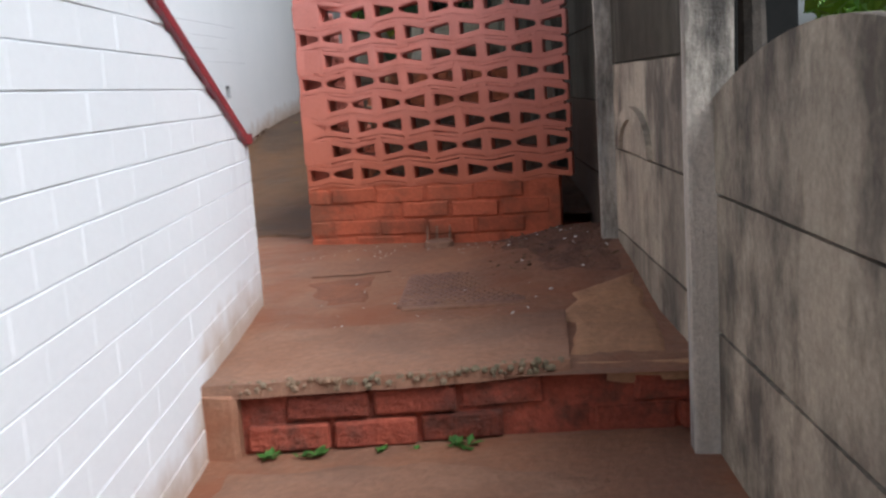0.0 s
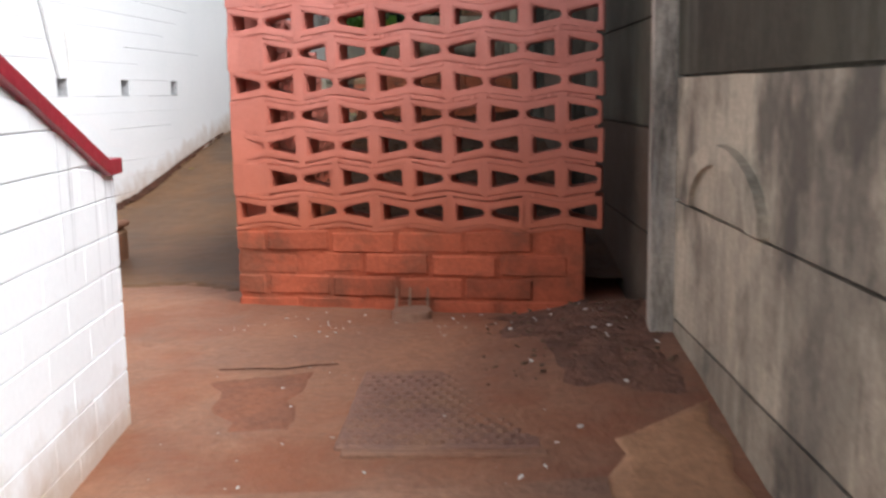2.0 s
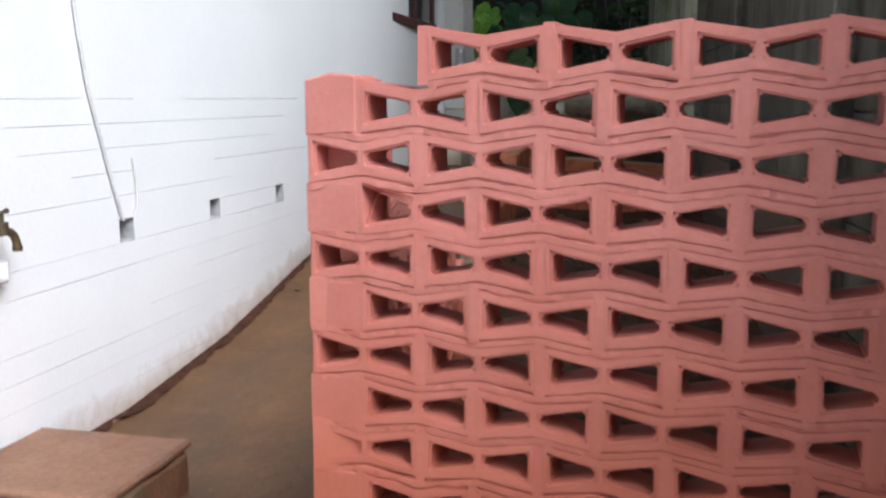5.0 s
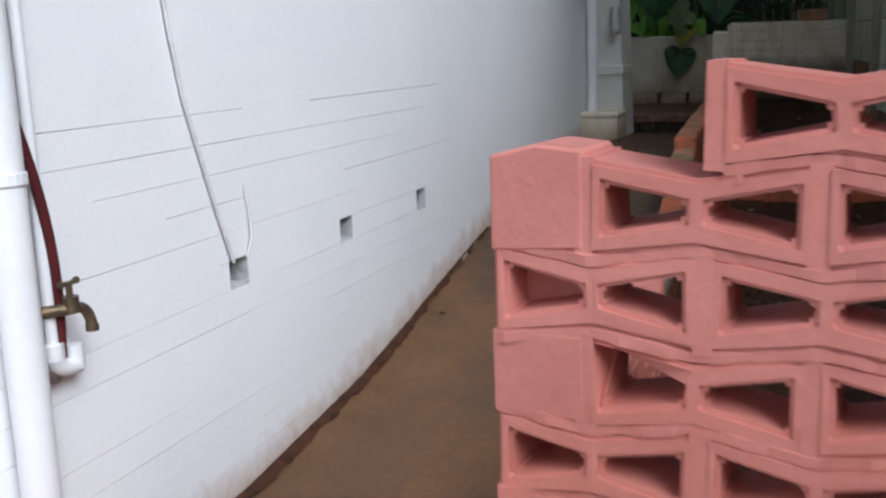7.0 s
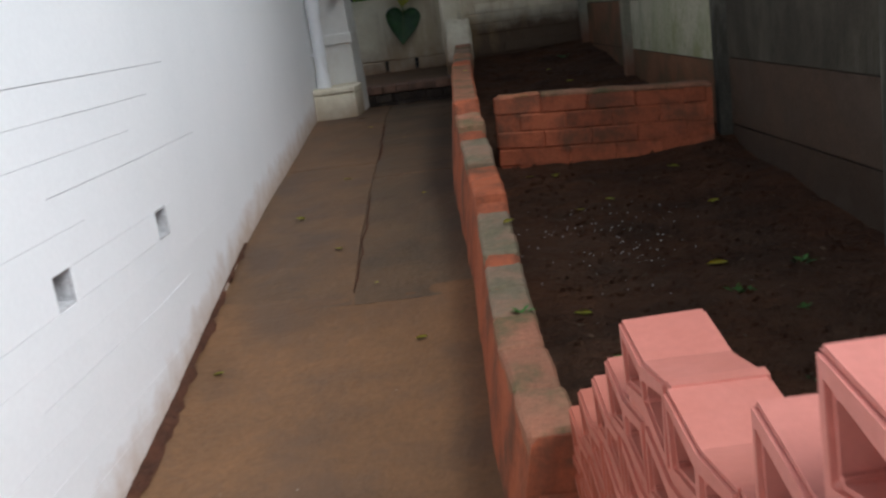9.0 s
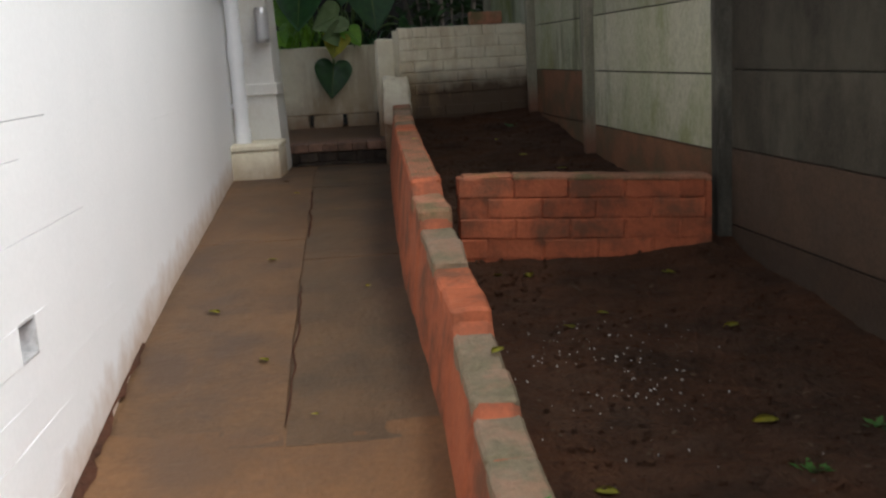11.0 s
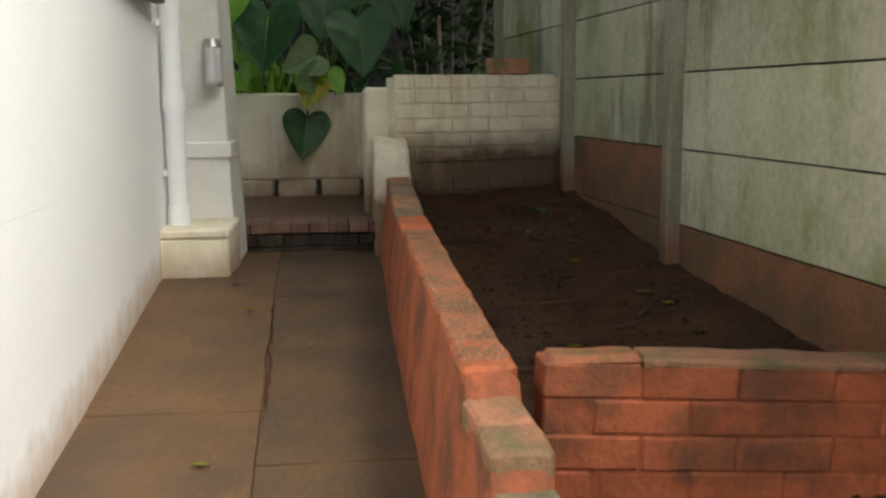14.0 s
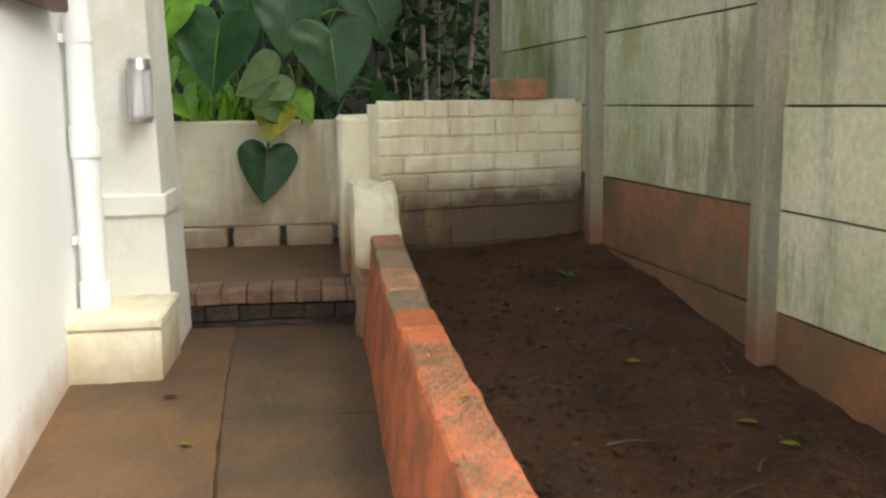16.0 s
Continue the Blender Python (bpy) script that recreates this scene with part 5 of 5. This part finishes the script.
tube(bm, bez((0.02, -0.01, 0.0), (0.03, 0.046, 0.010), (0.035, 0.048, -0.052), 8), 0.0135, 12)
tube(bm, [(0.02, 0.0, -0.01), (0.02, 0.0, 0.022), (0.02, 0.0, 0.03)], 0.020, 12)
part("body", bm, M_BRASS, tapob, smooth=True)
bm = bmesh.new()
tube(bm, [(0.02, 0, 0.03), (0.02, 0, 0.062)], 0.008, 8)
part("spindle", bm, M_BRASS, tapob)
bm = bmesh.new()
tube(bm, [(0.02, -0.024, 0.064), (0.02, 0.0, 0.060), (0.02, 0.024, 0.064)], 0.0065, 8)
tube(bm, [(0.02, -0.03, 0.064), (0.02, -0.022, 0.064)], 0.009, 8)
tube(bm, [(0.02, 0.022, 0.064), (0.02, 0.03, 0.064)], 0.009, 8)
part("handle", bm, M_BRASS, tapob, smooth=True)
bm = bmesh.new()
tube(bm, [(0.035, 0.048, -0.05), (0.035, 0.048, -0.066)], 0.016, 12)
part("spout_ring", bm, M_BRASS, tapob)
cab = holder("wall_cable", HX, 4.79, 1.49, "painted-over cable looping down into a vent hole", "cable")
bm = bmesh.new()
pts = [(0.008, 0.02, 0.0), (0.008, -0.06, 0.2), (0.008, -0.18, 0.53), (0.008, -0.22, 0.72), (0.008, -0.26, 1.0), (0.008, -0.3, 1.5), (0.008, -0.31, 2.1)]
tube(bm, pts, 0.006, 8)
part("main_cable", bm, M_CABLE, cab, smooth=True)
bm = bmesh.new()
tube(bm, [(0.006, 0.10, 0.0), (0.008, 0.135, 0.06), (0.008, 0.13, 0.15), (0.004, 0.115, 0.24)], 0.0035, 6)
part("thin_cable", bm, M_WHITE2, cab, smooth=True)

gully = holder("masonry_block", -1.6, 3.95, 0.55, "worn masonry block with a grey top against the house wall", "block")
bm = slabbed(-0.28, 0.28, -0.26, 0.25, 0.0, 0.27, 0.05, 0.01, 0.02, 2)
part("body", bm, M_FENCE_R, gully)
bm = slabbed(-0.28, 0.285, -0.265, 0.255, 0.27, 0.30, 0.05, 0.006, 0.01, 5)
part("top", bm, M_SLAB, gully)

# ---- manhole cover, drain lid and litter on the lower path ----
cover = holder("manhole_cover", 0.27, 2.24, 0.637, "rusty diamond-patterned cover set in the path", "manhole cover", rz=3)
bm = slabbed(-0.22, 0.23, -0.27, 0.31, -0.05, 0.004, 0.08, 0.004, 0.006, 3)
part("plate", bm, M_IRON, cover)
bm = bmesh.new()
for i in range(12):
    for j in range(15):
        x, y = -0.195 + 0.034 * i + (0.017 if j % 2 else 0), -0.25 + 0.035 * j
        c = Vector((x, y, 0.004))
        vs = [bm.verts.new(c + Vector(d)) for d in ((-0.013, 0, 0), (0, -0.014, 0), (0.013, 0, 0), (0, 0.014, 0))]
        up = [bm.verts.new(c + Vector(d)) for d in ((-0.008, 0, 0.006), (0, -0.009, 0.006), (0.008, 0, 0.006), (0, 0.009, 0.006))]
        bm.faces.new(up)
        for q in range(4):
            bm.faces.new((vs[q], vs[(q + 1) % 4], up[(q + 1) % 4], up[q]))
studs = part("raised_studs", bm, M_IRON, cover, "lozenge studs of the cover")
studs["kind"] = "stuff"
bm = bmesh.new()
for x0, x1, y0, y1 in ((-0.2, 0.24, -0.315, -0.285),):
    box(bm, x0, x1, y0, y1, -0.05, 0.003)
bevel(bm, 0.004)
roughen(bm, 0.004, 10, 3)
part("frame", bm, M_SLAB, cover)

lid = holder("drain_lid", 0.09, 3.14, 0.665, "small round concrete drain lid at the wall foot", "drain lid")
bm = bmesh.new()
tube(bm, [(0, 0, -0.02), (0, 0, 0.006), (0, 0, 0.012)], 0.068, 18, taper=0.95)
roughen(bm, 0.004, 14, 2)
part("disc", bm, M_SLAB, lid)
for dx in (-0.06, -0.015, 0.045):
    bm = bmesh.new()
    tube(bm, [(dx, 0.055, 0.0), (dx + 0.004, 0.056, 0.075)], 0.007, 6, taper=0.5)
    part("mortar_run", bm, M_SLAB, lid, "pale mortar run on the brick")


def flat_patch(name, outline, z_of, mat, label, category, lift=0.006, kind="structure"):
    bm = bmesh.new()
    cx = sum(p[0] for p in outline) / len(outline)
    cy = sum(p[1] for p in outline) / len(outline)
    ring = []
    n = len(outline)
    for i in range(n):
        a, b = Vector(outline[i]), Vector(outline[(i + 1) % n])
        for k in range(8):
            p = a.lerp(b, k / 8)
            j = 0.05 * noise.noise((p.x * 7, p.y * 7, 3)) + 0.03 * noise.noise((p.x * 21, p.y * 21, 8))
            ring.append((p.x + j, p.y + j))
    rows = []
    for f, h in ((1.06, -0.007), (0.97, 0.001), (0.85, lift * 0.8), (0.7, lift), (0.5, lift), (0.25, lift)):
        row = []
        for x, y in ring:
            qx, qy = cx + (x - cx) * f, cy + (y - cy) * f
            row.append(bm.verts.new((qx, qy, z_of(qx, qy) + h + 0.004 * noise.noise((qx * 16, qy * 16, 4)))))
        rows.append(row)
    m = len(ring)
    for a, b in zip(rows, rows[1:]):
        for i in range(m):
            bm.faces.new((a[i], a[(i + 1) % m], b[(i + 1) % m], b[i]))
    bm.faces.new(rows[-1])
    return tagged(finish(name, bm, mat, smooth=True), label, category, kind=kind)


M_REDCLAY = material("fresh_red_clay", (0.29, 0.118, 0.066), (0.22, 0.098, 0.06), rough=0.85, grain=50, blotch=7, bump=0.5)
M_DAMP = material("damp_leafy_soil", (0.25, 0.125, 0.082), (0.165, 0.088, 0.062), rough=0.7, grain=40, blotch=8, bump=0.7, bump_dist=0.008)
flat_patch("clay_patch", [(-0.36, 2.42), (-0.12, 2.52), (-0.07, 2.08), (-0.22, 2.06)], lambda x, y: upper_floor(x, y), M_REDCLAY, "broken patch of fresh red clay in the path", "patch", 0.004)
flat_patch("mud_patch", [(0.64, 1.34), (0.93, 1.36), (0.88, 2.2), (0.66, 2.0)], lambda x, y: upper_floor(x, y), M_TAN, "smooth tan mud beside the concrete", "patch", 0.008)
flat_patch("soil_patch", [(0.45, 2.75), (0.62, 2.3), (0.86, 2.25), (0.80, 3.05), (0.3, 3.08)], lambda x, y: upper_floor(x, y), M_DAMP, "dark damp soil with litter along the fence foot", "patch", 0.003)
flat_patch("mud_patch", [(-0.3, 0.2), (0.3, 0.5), (0.75, 0.95), (0.3, 1.05), (-0.25, 1.0)], lambda x, y: 0.428, M_SLAB, "worn concrete showing through the mud", "patch", 0.004)


def scatter(name, n, where, z_of, size, mat, label, category, seed, flat=0.25):
    rnd = random.Random(seed)
    bm = bmesh.new()
    for i in range(n):
        x, y = where(rnd)
        s = size * rnd.uniform(0.35, 1.15)
        q = Euler((rnd.uniform(-0.4, 0.4), rnd.uniform(-0.4, 0.4), rnd.uniform(0, 6.3))).to_matrix()
        c = Vector((x, y, z_of(x, y) + s * flat * 0.5 + 0.004))
        k = rnd.choice((4, 5, 6))
        lo = [bm.verts.new(c + q @ Vector((s * math.cos(2 * math.pi * j / k) * rnd.uniform(0.6, 1), 0.6 * s * math.sin(2 * math.pi * j / k) * rnd.uniform(0.6, 1), -s * flat))) for j in range(k)]
        hi = [bm.verts.new(v.co * 1.0 + Vector((0, 0, s * flat * 2)) * 0.8) for v in lo]
        bm.faces.new(lo[::-1])
        bm.faces.new(hi)
        for j in range(k):
            bm.faces.new((lo[j], lo[(j + 1) % k], hi[(j + 1) % k], hi[j]))
    return tagged(finish(name, bm, mat), label, category, kind="stuff")


scatter("paint_chips", 20, lambda r: (r.uniform(0.42, 0.84), r.uniform(1.75, 3.0)), upper_floor, 0.010, M_CHIP, "pale flakes of paint and shell on the path", "litter", 4)
scatter("paint_chips", 60, lambda r: (r.uniform(-0.55, 0.7), r.uniform(2.85, 3.2)), upper_floor, 0.007, M_CHIP, "small pale chips along the foot of the screen", "litter", 5)
scatter("paint_chips", 50, lambda r: (r.uniform(-0.4, 0.5), r.uniform(1.2, 2.6)), upper_floor, 0.006, M_CHIP, "tiny pale chips strewn over the path", "litter", 6)
scatter("grit", 130, lambda r: (r.uniform(0.35, 0.86), r.uniform(2.35, 3.1)), upper_floor, 0.011, M_TWIG, "dark grit and dead leaves in the fence corner", "litter", 7)
scatter("grit", 40, lambda r: (r.uniform(-1.75, -0.8), r.uniform(3.6, 6.6)), upper_floor, 0.006, M_CHIP, "small pale crumbs on the path", "litter", 8)


def bed_floor(x, y):
    return bed_z(y) + rumple(x, y, 0.03, 2.2) + 0.03 * max(0, (x - fence_x(y) + 0.4))


def in_bed(r):
    y = r.uniform(4.6, 11.8)
    return r.uniform(low_x(y) + 0.2, fence_x(y) - 0.05), y


scatter("soil_crumbs", 1500, in_bed, bed_floor, 0.014, M_SOIL, "crumbs of dark soil on the bed", "soil", 9, 0.5)
scatter("bed_litter", 480, in_bed, bed_floor, 0.012, M_TWIG, "dry brown leaf litter on the bed", "litter", 10, 0.15)
scatter("gravel", 130, lambda r: (r.gauss(-0.40, 0.17), r.gauss(7.0, 0.28)), bed_floor, 0.0055, M_CHIP, "pale gravel specks on the bed", "gravel", 11, 0.4)


def fallen_leaf(x, y, z, s, rz, mat, label):
    bm = bmesh.new()
    n = 6
    prev = None
    for i in range(n + 1):
        u = i / n
        w = 0.32 * s * math.sin(math.pi * min(0.98, u + 0.02)) ** 0.8
        zc = 0.12 * s * (u - 0.5) ** 2
        cur = [bm.verts.new(((u - 0.5) * s, d * w, zc + abs(d) * w * 0.35)) for d in (-1, 0, 1)]
        if prev:
            for k in range(2):
                bm.faces.new((prev[k], prev[k + 1], cur[k + 1], cur[k]))
        prev = cur
    bmesh.ops.solidify(bm, geom=bm.faces[:], thickness=0.001)
    ob = finish("fallen_leaf", bm, mat, smooth=True)
    ob.matrix_world = pose(x, y, z + 0.004, random.uniform(-10, 10), random.uniform(-10, 10), rz)
    return tagged(ob, label, "leaf", group="fallen leaves")


for x, y, s in ((-0.45, 7.35, 0.055), (-0.5, 7.95, 0.05), (-0.62, 8.0, 0.04), (-0.05, 6.6, 0.06), (-0.3, 7.5, 0.035), (0.1, 7.3, 0.05), (0.05, 7.9, 0.045), (-0.55, 6.3, 0.05), (0.0, 9.6, 0.05), (-0.05, 9.75, 0.05), (0.02, 9.3, 0.06), (-0.2, 10.3, 0.045), (-0.45, 9.2, 0.05), (-0.3, 10.9, 0.04)):
    fallen_leaf(x, y, bed_floor(x, y), s * 1.25, random.uniform(0, 360), M_LEAF_Y, "yellow fallen leaf on the bed soil")
for x, y, s in ((-1.6, 8.6, 0.05), (-1.5, 7.4, 0.05), (-1.15, 8.1, 0.035), (-1.35, 9.6, 0.04), (-1.75, 7.9, 0.06), (-1.1, 6.5, 0.045), (-1.62, 10.1, 0.045), (-1.3, 7.0, 0.03), (-1.8, 6.4, 0.04)):
    fallen_leaf(x, y, passage_z(y) + 0.012, s, random.uniform(0, 360), M_LEAF_Y, "yellow fallen leaf on the paving")
fallen_leaf(low_x(6.76) + 0.11, 6.76, low_top(6.76) + 0.004, 0.05, 40, M_LEAF_Y, "yellow fallen leaf on the low wall")
fallen_leaf(low_x(9.3) + 0.08, 9.3, low_top(9.3) + 0.008, 0.03, 10, M_LEAF_Y, "yellow fallen leaf on the low wall")
fallen_leaf(-1.72, 10.5, passage_z(10.5) + 0.01, 0.05, 15, M_TWIG, "brown curled leaf beside the pedestal")


def weed(x, y, z, n, s, seed, label):
    rnd = random.Random(seed)
    bm = bmesh.new()
    for i in range(n):
        a, l = rnd.uniform(0, 6.3), s * rnd.uniform(0.5, 1.1)
        d = Vector((math.cos(a), math.sin(a), rnd.uniform(0.25, 0.9))).normalized()
        side = Vector((-math.sin(a), math.cos(a), 0)) * l * 0.28
        p = Vector((rnd.uniform(-s, s) * 0.5, rnd.uniform(-s, s) * 0.3, 0))
        vs = [bm.verts.new(p), bm.verts.new(p + d * l * 0.6 + side), bm.verts.new(p + d * l * 1.15 - Vector((0, 0, l * 0.15))), bm.verts.new(p + d * l * 0.6 - side)]
        bm.faces.new(vs)
    ob = finish("weed", bm, M_WEED)
    ob.location = (x, y, z)
    return tagged(ob, label, "weed", group="weeds")


for k, (x, s, n) in enumerate(((-0.18, 0.034, 18), (-0.08, 0.024, 12), (-0.05, 0.036, 14), (0.12, 0.024, 12), (0.22, 0.016, 8), (0.34, 0.042, 20))):
    weed(x, step_y(x) - 0.03, 0.425, n, s, k, "small green weed at the foot of the step")
for k, (x, y, s, n) in enumerate(((-0.56, 5.6, 0.05, 22), (-0.5, 5.9, 0.03, 12), (-0.05, 6.3, 0.04, 14), (0.1, 6.1, 0.03, 10), (0.2, 6.5, 0.04, 12), (-0.15, 11.3, 0.05, 16), (-0.02, 5.7, 0.03, 10))):
    weed(x, y, bed_floor(x, y), n, s, 20 + k, "small green weed in the bed soil")
weed(low_x(6.0) + 0.09, 6.0, low_top(6.0), 8, 0.03, 40, "tiny weed growing on the low wall")

# twigs on the bed
for k, (x, y, l, a) in enumerate(((-0.2, 9.4, 0.35, 30), (-0.5, 8.9, 0.5, -20), (0.05, 10.0, 0.12, 70), (-0.35, 7.75, 0.12, 100), (-0.3, 8.7, 0.3, 10), (-0.25, 9.15, 0.12, -35), (-0.12, 9.5, 0.1, 55), (-0.4, 9.7, 0.14, 5), (-0.15, 10.6, 0.12, 120), (-0.55, 10.2, 0.1, 40), (0.08, 10.2, 0.12, 80))):
    bm = bmesh.new()
    d = Vector((math.cos(radians(a)), math.sin(radians(a)), 0)) * l
    c = Vector((x, y, bed_floor(x, y) + 0.012))
    tube(bm, [c - d / 2, c + Vector((0, 0.01, 0.004)), c + d / 2], 0.004, 6, taper=0.5)
    tagged(finish("twig", bm, M_TWIG), "dry brown twig lying on the bed soil", "twig", group="twigs")

# red soil along the wall foot and dirt-filled cracks in the paving
def strip(name, y0, y1, xa, xb, z_of, mat, label, category):
    me = sheet(lambda y: (xa(y), xb(y)), y0, y1, 6, int((y1 - y0) / 0.04), z_of)
    return tagged(link(name, me, mat, smooth=True), label, category, kind="structure")


strip("soil_strip", 3.75, 7.6, lambda y: house_x(y) - 0.01, lambda y: house_x(y) + 0.035 * max(0.25, 1.2 - abs(y - 5.4) * 0.4) + 0.035 * noise.noise((0, y * 5, 2)) + 0.02 * noise.noise((0, y * 17, 5)),
      lambda x, y: passage_z(y) + 0.045 - 0.55 * max(0, x - house_x(y)) + 0.004 * noise.noise((x * 30, y * 20, 0)) - 0.02 * max(0, y - 6.6), M_WALLSOIL, "strip of red soil along the foot of the house wall", "soil")

def crack(path, width, z_of, seed):
    """A wandering dirt-filled crack laid just over the paving."""
    bm = bmesh.new()
    pts = []
    for (xa, ya), (xb, yb) in zip(path, path[1:]):
        n = max(2, int(math.hypot(xb - xa, yb - ya) / 0.03))
        pts += [(xa + (xb - xa) * i / n, ya + (yb - ya) * i / n) for i in range(n)]
    pts.append(path[-1])
    prev = None
    for i, (x, y) in enumerate(pts):
        x += 0.012 * noise.noise((x * 9, y * 9, seed))
        y += 0.012 * noise.noise((x * 9, y * 9, seed + 5))
        dx, dy = pts[min(i + 1, len(pts) - 1)][0] - pts[max(i - 1, 0)][0], pts[min(i + 1, len(pts) - 1)][1] - pts[max(i - 1, 0)][1]
        d = max(1e-6, math.hypot(dx, dy))
        w = width * (0.55 + 0.8 * abs(noise.noise((x * 14, y * 14, seed + 2)))) * min(1.0, 0.25 + 0.25 * min(i, len(pts) - 1 - i))
        cur = [bm.verts.new((x + s * w * dy / d, y - s * w * dx / d, z_of(x, y) + (0.003 if s == 0 else -0.001))) for s in (-1, 0, 1)]
        if prev:
            for k in range(2):
                bm.faces.new((prev[k], prev[k + 1], cur[k + 1], cur[k]))
        prev = cur
    return tagged(finish("paving_crack", bm, M_WALLSOIL), "dirt-filled crack wandering across the concrete path", "crack", kind="structure")


def slab_floor(x, y):
    return passage_z(y) + 0.011 + rumple(x, y, 0.005, 2.6)


crack([(-1.38, 6.95), (-1.40, 7.6), (-1.43, 8.2)], 0.005, slab_floor, 2)
crack([(-1.46, 9.0), (-1.5, 9.6), (-1.53, 10.2)], 0.006, slab_floor, 4)
crack([(-0.36, 2.50), (-0.2, 2.53), (-0.05, 2.58)], 0.004, lambda x, y: upper_floor(x, y) + 0.006, 5)

# grimy runs below the coping end of the parapet
M_GRIME = material("grey_grime", (0.50, 0.50, 0.52), (0.42, 0.42, 0.44), rough=0.7, grain=40, blotch=12, bump=0.05, speckle=0.1)
rnd = random.Random(12)
runs = bmesh.new()
for k in range(9):
    s0 = rnd.uniform(0.0, 0.42) if k > 3 else 0.01 + 0.02 * k
    w = rnd.uniform(0.002, 0.005)
    zt = pz(s0) - 0.004
    l = rnd.uniform(0.08, 0.4)
    q = [ppt(s0, -0.0012, zt), ppt(s0 + w, -0.0012, zt), ppt(s0 + w * 0.6, -0.0012, zt - l), ppt(s0 + w * 0.3, -0.0012, zt - l)]
    runs.faces.new([runs.verts.new(v) for v in q])
part("grime_runs", runs, M_GRIME, parapet, "grey grime runs below the coping")["kind"] = "stuff"
